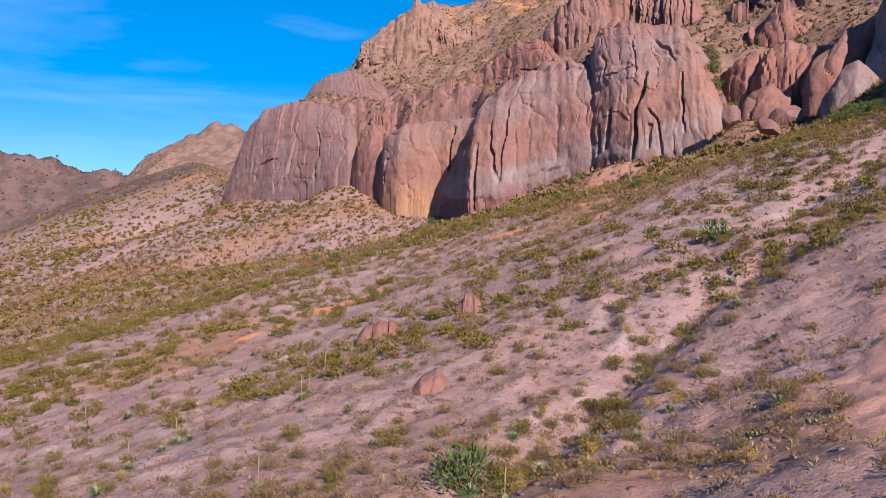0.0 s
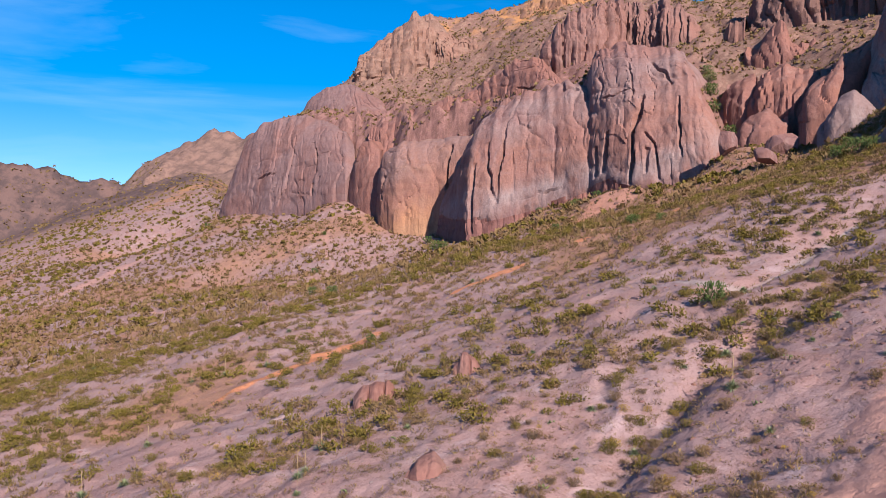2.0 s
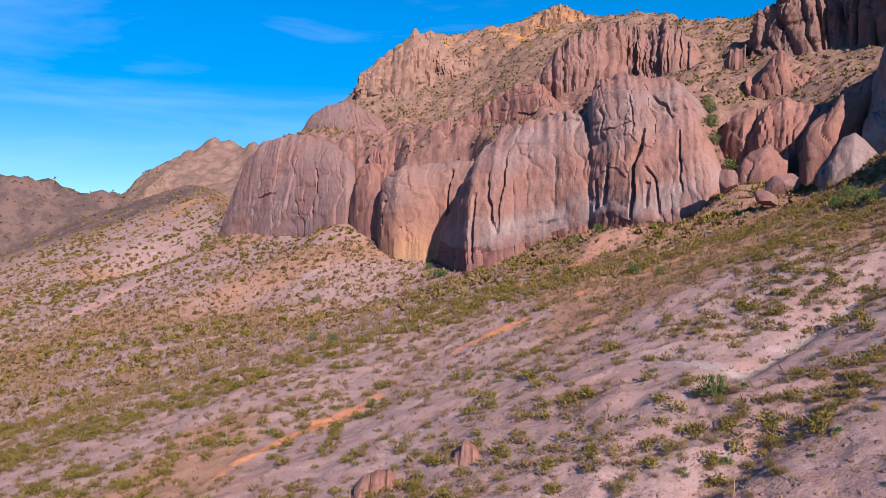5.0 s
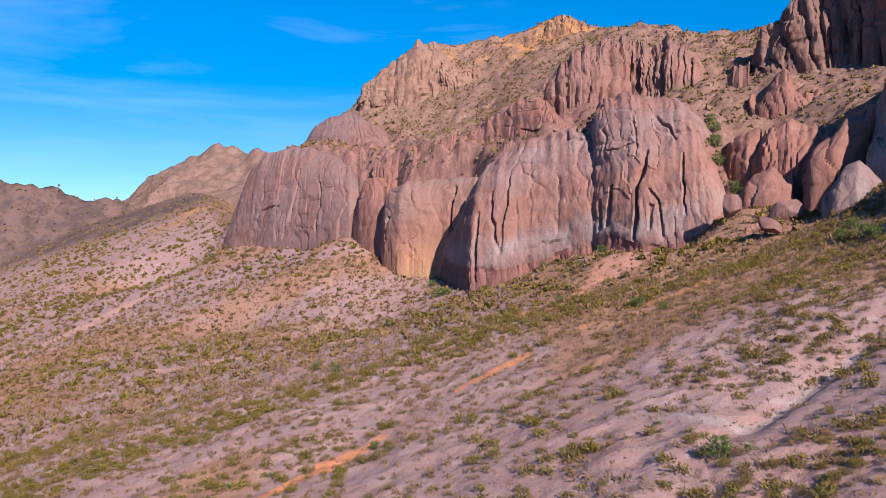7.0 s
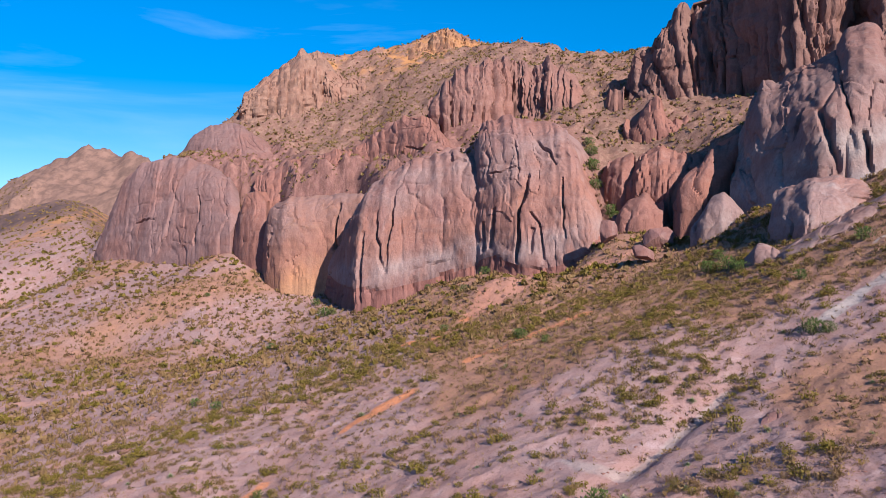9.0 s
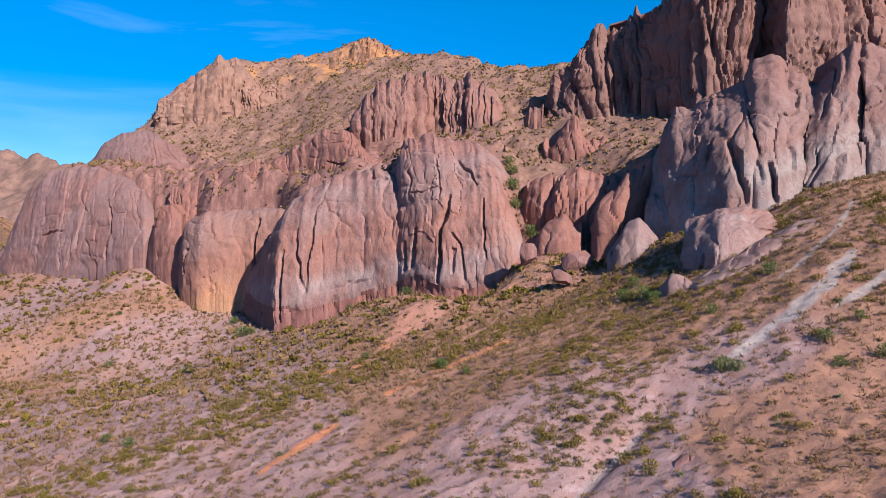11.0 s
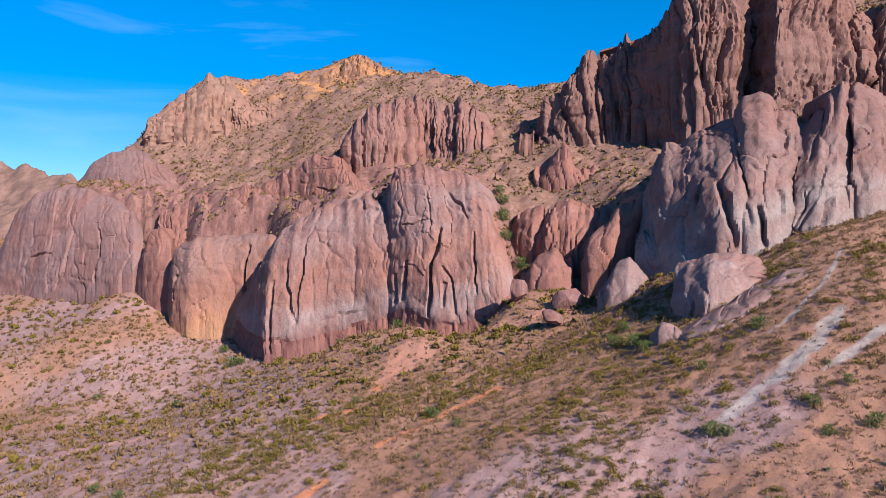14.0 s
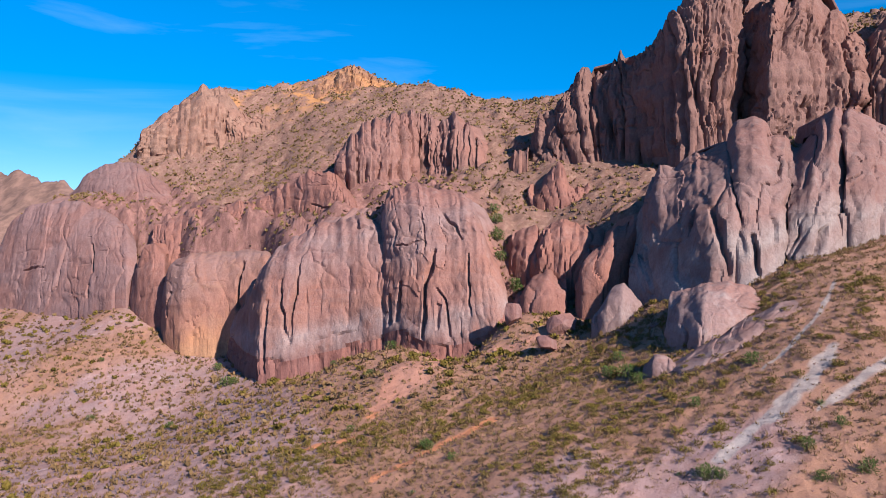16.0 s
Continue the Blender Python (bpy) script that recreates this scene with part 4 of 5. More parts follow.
SLAB_LOWER = [(58.6, 102.6, 29.3, 61.1, 104.6, 30.1), (59.1, 99.6, 29.5, 63.5, 104.0, 32.1), (61.8, 97.0, 30.9, 68.8, 105.0, 34.3), (66.1, 95.7, 33.1, 74.4, 105.0, 37.1), (71.9, 96.5, 36.2, 79.5, 104.0, 39.5), (76.9, 95.9, 38.4, 81.8, 102.0, 40.0)]
GREY_KNOLL = [(57.1, 105.8, 28.5, 58.9, 107.8, 29.8), (57.3, 103.3, 28.6, 58.9, 105.3, 31.7), (58.9, 101.6, 29.4, 60.3, 104.0, 31.4), (60.5, 101.2, 30.2, 61.2, 103.2, 30.3)]

# dark joints of the faces
BUTTRESS_WEST_CRACKS = [(0.4, [(0.679, 0.78, 0.83), (0.669, 0.63, 1.5), (0.659, 0.45, 1.5), (0.655, 0.31, 0.83)]), (0.5, [(0.615, 0.72, 0.72), (0.615, 0.56, 1.3), (0.635, 0.37, 1.3), (0.651, 0.27, 0.72)]), (0.6, [(0.559, 0.59, 0.88), (0.561, 0.29, 1.6), (0.561, 0.09, 0.88)]), (0.35, [(0.786, 0.26, 0.5), (0.834, 0.23, 0.9), (0.882, 0.23, 0.5)]), (0.5, [(0.896, 0.96, 0.88), (0.898, 0.91, 1.6), (0.946, 0.92, 0.88)]), (0.35, [(0.854, 0.65, 0.28), (0.848, 0.29, 0.28)]), (0.35, [(0.754, 0.76, 0.25), (0.752, 0.4, 0.25)]), (0.3, [(0.701, 0.87, 0.28), (0.733, 0.74, 0.5), (0.766, 0.7, 0.28)]), (0.3, [(0.707, 0.53, 0.22), (0.713, 0.26, 0.22)])]
BUTTRESS_EAST_CRACKS = [(0.9, [(0.192, 0.94, 1.76), (0.104, 0.9, 3.2), (0.012, 0.76, 3.2), (0.0, 0.56, 1.76)]), (0.35, [(0.337, 0.85, 0.5), (0.335, 0.71, 0.9), (0.337, 0.6, 0.5)]), (0.3, [(0.224, 0.63, 0.5), (0.267, 0.63, 0.9), (0.331, 0.65, 0.5)]), (0.4, [(0.423, 0.84, 0.72), (0.443, 0.8, 1.3), (0.471, 0.76, 1.3), (0.491, 0.7, 0.72)]), (0.6, [(0.383, 0.61, 1.21), (0.357, 0.49, 2.2), (0.337, 0.4, 2.2), (0.331, 0.24, 2.2), (0.325, 0.12, 1.21)]), (0.5, [(0.389, 0.4, 0.72), (0.415, 0.36, 1.3), (0.429, 0.28, 1.3), (0.435, 0.16, 0.72)]), (0.5, [(0.389, 0.32, 0.94), (0.385, 0.2, 0.94)]), (0.35, [(0.519, 0.61, 0.72), (0.519, 0.43, 1.3), (0.523, 0.27, 0.72)]), (0.5, [(0.244, 0.41, 1.1), (0.228, 0.3, 2.0), (0.214, 0.19, 1.1)]), (0.6, [(0.188, 0.34, 1.21), (0.188, 0.19, 1.21)]), (0.3, [(0.259, 0.2, 0.33), (0.327, 0.15, 0.33)])]
OCHRE_WALL_CRACKS = [(0.7, [(0.754, 0.87, 1.76), (0.735, 0.72, 3.2), (0.727, 0.57, 3.2), (0.741, 0.47, 1.76)]), (0.5, [(0.257, 0.61, 0.99), (0.232, 0.47, 1.8), (0.224, 0.33, 0.99)]), (0.3, [(0.357, 0.26, 0.33), (0.447, 0.34, 0.6), (0.531, 0.49, 0.33)]), (0.4, [(0.303, 0.11, 0.44), (0.517, 0.21, 0.8), (0.585, 0.18, 0.44)])]
PILLAR_WALL_CRACKS = [(0.6, [(0.046, 0.7, 1.21), (0.044, 0.28, 1.21)]), (0.4, [(0.102, 0.81, 0.88), (0.098, 0.55, 0.88)]), (0.5, [(0.224, 0.79, 1.1), (0.198, 0.46, 2.0), (0.18, 0.17, 1.1)]), (0.35, [(0.277, 0.79, 0.66), (0.273, 0.47, 0.66)]), (0.4, [(0.617, 0.54, 0.72), (0.745, 0.46, 1.3), (0.798, 0.37, 0.72)]), (0.4, [(0.926, 0.78, 0.66), (0.958, 0.52, 0.66)])]
WEST_CLIFF_CRACKS = [(0.7, [(0.776, 0.58, 1.76), (0.79, 0.43, 3.2), (0.784, 0.32, 1.76)]), (0.6, [(0.766, 0.2, 1.21), (0.756, 0.1, 1.21)]), (0.4, [(0.427, 0.47, 0.61), (0.471, 0.47, 1.1), (0.539, 0.45, 0.61)]), (0.5, [(0.653, 0.74, 0.5), (0.627, 0.5, 0.9), (0.601, 0.27, 0.9), (0.555, 0.2, 0.5)]), (0.4, [(0.583, 0.35, 0.39), (0.569, 0.15, 0.39)]), (0.3, [(0.635, 0.22, 0.44), (0.735, 0.13, 0.44)]), (0.3, [(0.685, 0.3, 0.39), (0.719, 0.27, 0.39)]), (0.4, [(0.866, 0.53, 0.33), (0.846, 0.28, 0.33)]), (0.4, [(0.467, 0.29, 0.33), (0.407, 0.1, 0.33)])]
GREY_DOME_WEST_CRACKS = [(0.6, [(0.808, 0.53, 1.21), (0.85, 0.39, 2.2), (0.868, 0.23, 2.2), (0.896, 0.08, 1.21)]), (0.5, [(0.699, 0.57, 0.66), (0.681, 0.46, 1.2), (0.653, 0.39, 0.66)]), (0.6, [(0.329, 0.48, 0.66), (0.405, 0.26, 1.2), (0.453, 0.11, 0.66)])]
GREY_DOME_MID_CRACKS = [(0.6, [(0.437, 0.25, 1.32), (0.463, 0.14, 2.4), (0.519, 0.04, 1.32)]), (0.5, [(0.096, 0.62, 0.66), (0.178, 0.43, 1.2), (0.275, 0.31, 0.66)]), (0.4, [(0.721, 0.37, 0.5), (0.756, 0.23, 0.5)])]
GREY_DOME_EAST_CRACKS = [(0.8, [(0.12, 0.64, 1.65), (0.042, 0.48, 3.0), (0.03, 0.24, 3.0), (0.066, 0.1, 1.65)]), (0.7, [(0.661, 0.18, 1.21), (0.595, 0.07, 1.21)]), (0.5, [(0.419, 0.72, 0.55), (0.357, 0.57, 0.55)])]
GREY_DOME_FAR_CRACKS = [(0.8, [(0.034, 0.78, 1.65), (0.066, 0.46, 3.0), (0.062, 0.19, 1.65)])]
TOWER_WALL_CRACKS = [(0.8, [(0.589, 0.74, 1.38), (0.641, 0.35, 2.5), (0.663, 0.0, 1.38)]), (0.7, [(0.499, 0.73, 1.1), (0.527, 0.33, 2.0), (0.557, 0.0, 1.1)]), (0.6, [(0.321, 0.67, 0.83), (0.313, 0.07, 0.83)])]
HIGH_WALL_CRACKS = [(0.6, [(0.471, 0.7, 0.83), (0.483, 0.45, 1.5), (0.543, 0.17, 0.83)]), (0.5, [(0.599, 0.56, 0.66), (0.577, 0.34, 1.2), (0.541, 0.21, 0.66)])]

rock_mass("rock_cliff", "purple-brown rounded cliff with a few thin dark clefts", WEST_CLIFF, ROCK_WEST, 11, 2.4, 15, 0.7, 3.0, 0.2, 0.8, 0.6, sink=10,
          back_drop=-0.3, slope=0.45, cracks=WEST_CLIFF_CRACKS)
rock_mass("rock_dome", "smooth purple-brown rock dome above a cliff", WEST_DOME, ROCK_WEST, 23, 2.0, 17, 0.4, 3.0, 0.25, 0.5, 0.6, category="rock dome", slope=0.3)
rock_mass("rock_pillar", "reddish rounded rock pillar beside a scrubby gully", SMALL_DOME, ROCK_PILLAR, 31, 2.8, 11, 0.4, 2.5, 0.25, 0.4, 0.5, sink=10, back=6, category="rock pillar", slope=0.25)
rock_mass("rock_cliff", "ochre-footed smooth cliff with a deep dark cleft", OCHRE_WALL, ROCK_OCHRE, 41, 4.0, 13, 0.6, 3.0, 0.2, 0.6, 0.7,
          back_drop=-0.3, slope=0.12, cracks=OCHRE_WALL_CRACKS)
rock_mass("rock_cliff", "fluted reddish cliff of close upright pillars", PILLAR_WALL, ROCK_PILLAR, 53, 4.5, 5.5, 0.9, 1.8, 0.5, 1.0, 0.8, sink=9,
          pieces="pillar", back_drop=-0.2, slope=0.3, cracks=PILLAR_WALL_CRACKS)
rock_mass("rock_slope", "steep slabby rock slope streaked with scrub", SLABBY_WALL, ROCK_PILLAR, 57, 2.6, 6, 0.7, 2.2, 0.5, 0.8, 1.2, sink=9, category="rock slope", pieces="slab", back_drop=-0.2, slope=0.5)
rock_mass("rock_buttress", "tall purple-grey buttress with a fluted red foot bed", BUTTRESS_WEST, ROCK_MAIN, 61, 3.6, 12, 0.6, 2.6, 0.14, 1.2, 0.6,
          sink=8, foot_bed=(5.5, 0.5), step=0.3, back_drop=-0.3, slope=0.25, cracks=BUTTRESS_WEST_CRACKS)
rock_mass("rock_buttress", "tall reddish buttress with grey stains and dark grooves", BUTTRESS_EAST, ROCK_MAIN, 73, 3.0, 9.5, 0.7, 2.4, 0.22, 1.6, 0.7,
          back=7, sink=8, foot_bed=(4.5, 0.5), step=0.3, back_drop=0.3, slope=0.3, cracks=BUTTRESS_EAST_CRACKS)
rock_mass("rock_outcrop", "jagged brown summit outcrop on the skyline", SUMMIT_BLOCK, ROCK_SUMMIT, 83, 2.6, 5, 1.6, 2.0, 1.0, 0.8, 1.6, joint=2.6, back=10, step=0.6, category="rock outcrop", pieces="crag")
rock_mass("rock_outcrop", "golden-orange crag at the mountain top", OCHRE_CRAG, ROCK_GOLD, 97, 2.0, 5, 1.8, 2.2, 1.0, 1.2, 1.9, joint=2.6, back=8, step=0.6, category="rock outcrop", pieces="crag")
rock_mass("rock_ridge", "row of fluted brown rock spires on the slope", SPIRES_WEST, ROCK_SPIRE, 103, 2.8, 3.2, 1.4, 1.3, 0.6, 2.2, 0.7, joint=2.0, back=7, category="rock ridge", pieces="spire")
rock_mass("rock_ridge", "row of slender brown rock spires on the slope", SPIRES_EAST, ROCK_SPIRE, 109, 2.8, 3.2, 1.5, 1.3, 0.6, 2.6, 0.7, joint=2.0, back=7, category="rock ridge", pieces="spire")
rock_mass("rock_pinnacle", "dark narrow rock pinnacle beside a tall wall", PINNACLES, ROCK_BROWN, 113, 3.0, 4, 1.2, 1.5, 0.4, 1.5, 0.5, back=4, category="rock pinnacle")
rock_mass("rock_wall", "ribbed brown rock tower with leaning grooves", TOWER_WALL, ROCK_BROWN, 121, 3.0, 4.2, 1.7, 1.6, 0.9, 2.0, 1.1, joint=2.6, lean=0.15, pieces="rib", slope=0.4, cracks=TOWER_WALL_CRACKS)
rock_mass("rock_wall", "great brown rock wall with a shaded recess", HIGH_WALL, ROCK_BROWN, 131, 3.0, 4.5, 1.6, 1.6, 0.9, 1.5, 1.1, joint=2.6, lean=-0.1, pieces="rib", slope=0.2, cracks=HIGH_WALL_CRACKS)
rock_mass("rock_wall", "broken brown rock wall with spires along its crest", HIGH_WALL_CLEFT, ROCK_BROWN, 139, 2.4, 5, 1.7, 1.6, 0.9, 2.5, 1.2, joint=2.6, pieces="rib")
rock_mass("rock_outcrop", "rough brown crag above a scrubby slope", EAST_CRAG, ROCK_BROWN, 149, 2.4, 5, 1.7, 1.6, 0.9, 3.0, 1.2, joint=2.6, category="rock outcrop", pieces="crag")
rock_mass("rock_dome", "grey-footed bulging rock dome in full sun", GREY_DOME_WEST, ROCK_GREY, 151, 2.2, 8, 2.0, 3.5, 0.35, 1.0, 0.85, category="rock dome",
          pieces="dome_lobe", slope=0.4, step=0.27, cracks=GREY_DOME_WEST_CRACKS)
rock_mass("rock_dome", "tall grey-footed rock dome with a dark cleft", GREY_DOME_MID, ROCK_GREY, 163, 2.2, 8, 2.0, 3.2, 0.35, 1.0, 0.85, category="rock dome",
          pieces="dome_lobe", slope=0.4, step=0.27, cracks=GREY_DOME_MID_CRACKS)
rock_mass("rock_dome", "pale grey rock dome streaked with red", GREY_DOME_EAST, ROCK_GREY, 173, 2.2, 8, 2.0, 3.0, 0.35, 1.0, 0.85, category="rock dome", pieces="dome_lobe", slope=0.4, step=0.27, cracks=GREY_DOME_EAST_CRACKS)
rock_mass("rock_dome", "row of pale rounded rock domes on a slope", GREY_DOME_FAR, ROCK_GREY, 181, 2.2, 8, 2.0, 3.0, 0.35, 1.0, 0.85, category="rock dome", pieces="dome_lobe", slope=0.4, step=0.27, cracks=GREY_DOME_FAR_CRACKS)
rock_mass("rock_fin", "smooth pale pointed rock fin", PALE_FIN, ROCK_SLAB, 191, 2.2, 6, 0.6, 2.5, 0.15, 0.2, 0.8, back=2.5, step=0.25, category="rock fin")
rock_mass("rock_pillar", "leaning grey rock pillar beside a dome", GREY_PILLAR, ROCK_GREY, 193, 2.6, 8, 0.5, 2.5, 0.15, 0.3, 0.4, back=4, step=0.25, category="rock pillar")
rock_mass("rock_rib", "rusty rock rib rising from a bushy gully", GULLY_RIB_WEST, ROCK_PILLAR, 197, 2.6, 5, 1.2, 2.0, 0.4, 1.0, 0.6, back=6, category="rock rib")
rock_mass("rock_rib", "broken rusty rock rib with dark hollows", GULLY_RIB_MID, ROCK_PILLAR, 199, 2.4, 6, 1.6, 2.0, 0.5, 1.2, 0.9, back=8, category="rock rib")
rock_mass("rock_rib", "slanting rusty rock rib under a shaded wall", GULLY_RIB_EAST, ROCK_PILLAR, 211, 2.4, 6, 1.2, 2.0, 0.4, 1.0, 0.8, back=6, category="rock rib")
rock_mass("rock_dome", "low rusty rock dome among gully bushes", GULLY_DOME, ROCK_PILLAR, 223, 2.0, 5, 0.9, 2.0, 0.2, 0.6, 1.1, back=4, category="rock dome")
rock_mass("rock_outcrop", "line of small pointed rusty rocks on the terrace", TERRACE_KNOBS, ROCK_PILLAR, 227, 2.4, 3.2, 1.2, 1.5, 0.3, 2.2, 0.5, back=3, category="rock outcrop")
rock_mass("rock_slab", "smooth grey and pink tilted rock slab", SLAB_UPPER, ROCK_SLAB, 229, 2.0, 8, 0.8, 2.5, 0.1, 0.5, 0.9, back=8, step=0.25, category="rock slab")
rock_mass("rock_slab", "long pink tilted rock slab with worn edges", SLAB_LOWER, ROCK_SLAB, 233, 1.7, 9, 0.6, 2.5, 0.1, 0.3, 0.9, back=10, step=0.25, category="rock slab")
rock_mass("rock_knoll", "low grey rock knoll beside dark bushes", GREY_KNOLL, ROCK_SLAB, 239, 2.2, 4, 0.6, 2.0, 0.2, 0.4, 0.5, back=2, step=0.2, category="rock knoll")


RED_LUMP = [(-6.9, 62.6, 2.1, -6.9, 63.4, 2.4), (-6.1, 62.0, 1.9, -6.0, 63.5, 3.5), (-5.0, 61.9, 1.9, -5.0, 63.6, 3.9), (-3.9, 62.0, 2.2, -4.0, 63.6, 4.0), (-3.2, 62.8, 2.7, -3.4, 63.4, 3.4)]
RED_KNOB = [(1.0, 63.6, 4.8, 1.2, 64.3, 5.5), (1.5, 63.2, 4.6, 1.7, 64.4, 6.1), (2.4, 63.2, 4.7, 2.4, 64.4, 6.0), (3.1, 63.8, 5.0, 3.0, 64.3, 5.5)]
PINK_MOUND = [(-2.0, 45.2, 1.8, -1.7, 45.8, 2.1), (-1.2, 44.3, 1.8, -1.1, 46.0, 2.9), (-0.3, 44.3, 1.8, -0.3, 46.0, 3.3), (0.5, 45.1, 2.1, 0.4, 45.8, 2.6)]
HOLLOW_ROCK = [(36.2, 66.5, 14.7, 37.3, 67.4, 15.0), (36.6, 65.3, 14.3, 38.1, 67.2, 15.8), (38.3, 65.1, 14.4, 39.5, 67.2, 16.2), (39.9, 65.3, 14.8, 40.7, 67.0, 15.8), (41.6, 66.4, 15.0, 41.8, 67.2, 15.2)]
rock_mass("rock_outcrop", "low ribbed dark red rock lump among shrubs", RED_LUMP, ROCK_PILLAR, 251, 2.2, 1.1, 0.6, 0.5, 0.2, 0.3, 0.7, back=1.5, step=0.09, sink=1.0, category="rock outcrop")
rock_mass("rock_outcrop", "small ribbed red rock knob on the slope", RED_KNOB, ROCK_PILLAR, 257, 1.8, 0.8, 0.6, 0.4, 0.25, 0.3, 0.8, back=1.5, step=0.09, sink=1.0, category="rock outcrop")
rock_mass("rock_outcrop", "low smooth pinkish rock mound among brush", PINK_MOUND, ROCK_PILLAR, 263, 1.8, 1.6, 0.4, 0.6, 0.15, 0.2, 0.6, back=1.5, step=0.09, sink=1.0, category="rock outcrop")
rock_mass("rock_outcrop", "purple rock outcrop with a dark hollow beside it", HOLLOW_ROCK, ROCK_PURPLE, 269, 2.2, 2.0, 0.4, 0.8, 0.15, 0.3, 0.4, back=2.0, step=0.12, sink=1.5, category="rock outcrop")


def boulder(label, at, size, seed, material, turn=0.0):
    bm = bmesh.new()
    bmesh.ops.create_icosphere(bm, subdivisions=4, radius=1.0)
    co = np.array([v.co for v in bm.verts])
    r = 1 + 0.22 * layered(co[:, 0] * 1.1, co[:, 1] * 1.1, co[:, 2] * 1.1, seed, 3) + 0.05 * layered(co[:, 0] * 4, co[:, 1] * 4, co[:, 2] * 4, seed + 3, 3)
    r = np.minimum(r, 1.02 + 0.08 * grain(co[:, 0] * 2, co[:, 1] * 2, co[:, 2] * 2, seed + 5))
    co = co * r[:, None]
    cut = np.random.default_rng(seed)
    for _ in range(11):
        n = cut.normal(size=3)
        n /= np.linalg.norm(n)
        co = co - np.clip(co @ n - cut.uniform(0.38, 0.75), 0, None)[:, None] * n * 0.95
    co = co * np.array(size) / 2
    for v, c in zip(bm.verts, co):
        v.co = c
    for f in bm.faces:
        f.smooth = True
    me = bpy.data.meshes.new("boulder")
    bm.to_mesh(me)
    bm.free()
    me.set_sharp_from_angle(angle=radians(20))
    me.materials.append(material)
    ob = new("boulder", me)
    z = float(height(at[0], at[1])) if len(at) < 3 else at[2]
    ob.matrix_world = pose(at[0], at[1], z + 0.28 * size[2], 0, 0, turn)
    return tagged(ob, label, "boulder", "boulders below the cliffs")


boulder("upright rounded purple boulder on the slope", (53.0, 150.0, 32.5), (3.9, 3.8, 6.4), 1, ROCK_PURPLE, 20)
boulder("large angular reddish boulder among bushes", (59.9, 140.5, 31.1), (7.2, 5.5, 6.2), 2, ROCK_PURPLE, -30)
boulder("squat rusty boulder on the slope", (54.2, 135.0, 29.0), (4.8, 4.2, 4.2), 3, ROCK_PURPLE, 10)
boulder("small rounded purple boulder in the shade", (66.5, 119.0, 33.0), (2.5, 2.4, 3.0), 4, ROCK_PURPLE, 0)


# ---- plants ----
def sprigs(rng, count, radius, tall, leaf, spread=0.5, shell=0.55, slim=0.5):
    """Small leafy sprigs in an uneven low crown, as triangles."""
    phi = rng.random(count) * 2 * np.pi
    lobes = 1 + 0.28 * np.sin(phi * 3 + rng.random() * 6) + 0.18 * np.sin(phi * 5 + rng.random() * 6)
    r = radius * lobes * (shell + (1 - shell) * rng.random(count)) * np.sqrt(rng.random(count) * 0.9 + 0.1)
    h = tall * (0.12 + 0.88 * rng.random(count)) * np.sqrt(np.clip(1 - 0.75 * (r / (radius * 1.35)) ** 2, 0.06, 1))
    centre = np.stack([r * np.cos(phi), r * np.sin(phi), h], -1)
    way = centre + np.array([0, 0, 0.3 * tall]) + spread * rng.normal(size=(count, 3)) * radius * 0.5
    way /= np.linalg.norm(way, axis=1)[:, None]
    across = np.cross(way, rng.normal(size=(count, 3)))
    across /= np.linalg.norm(across, axis=1)[:, None] + 1e-6
    size = leaf * (0.6 + 0.8 * rng.random(count))[:, None]
    tip = centre + way * size * 1.5
    a, b = centre + across * size * slim, centre - across * size * slim
    low = centre - way * size
    v = np.stack([low, a, tip, b], 1).reshape(-1, 3)
    k = np.arange(count)[:, None] * 4
    return v, np.concatenate([k + [0, 1, 2], k + [0, 2, 3]])


def stems(rng, count, radius, tall, thick=0.015):
    v, t = [], []
    for i in range(count):
        p = rng.random() * 2 * np.pi
        r = radius * (0.35 + 0.6 * rng.random())
        tip = np.array([r * np.cos(p), r * np.sin(p), tall * (0.55 + 0.4 * rng.random())])
        root = np.array([0.06 * np.cos(p), 0.06 * np.sin(p), -0.1])
        mid = root * 0.5 + tip * 0.5 + np.array([0, 0, 0.1 * tall])
        for a, b, wa, wb in ((root, mid, thick * 1.4, thick), (mid, tip, thick, thick * 0.4)):
            k = len(v)
            for q, w in ((a, wa), (b, wb)):
                for j in range(3):
                    v.append(q + w * np.array([math.cos(j * 2.1 + p), math.sin(j * 2.1 + p), 0]))
            for j in range(3):
                n = (j + 1) % 3
                t += [[k + j, k + n, k + 3 + n], [k + j, k + 3 + n, k + 3 + j]]
    return np.array(v), np.array(t)


def rosette(rng, count, radius):
    """A ball of stiff narrow leaves."""
    phi = rng.random(count) * 2 * np.pi
    up = np.clip(rng.normal(0.55, 0.38, count), -0.1, 1.4)
    way = np.stack([np.cos(phi) * np.cos(up), np.sin(phi) * np.cos(up), np.sin(up)], -1)
    side = np.stack([-np.sin(phi), np.cos(phi), 0 * phi], -1)
    size = radius * (0.7 + 0.4 * rng.random(count))[:, None]
    base = way * 0.08
    bend = way * size * 0.6 + np.array([0, 0, 0.04])
    tip = way * size - np.array([0, 0, 0.08])
    v = np.stack([base + side * 0.03, base - side * 0.03, bend - side * 0.022, bend + side * 0.022, tip], 1).reshape(-1, 3)
    v[:, 2] += 0.12
    k = np.arange(count)[:, None] * 5
    return v, np.concatenate([k + [0, 1, 2], k + [0, 2, 3], k + [3, 2, 4]])


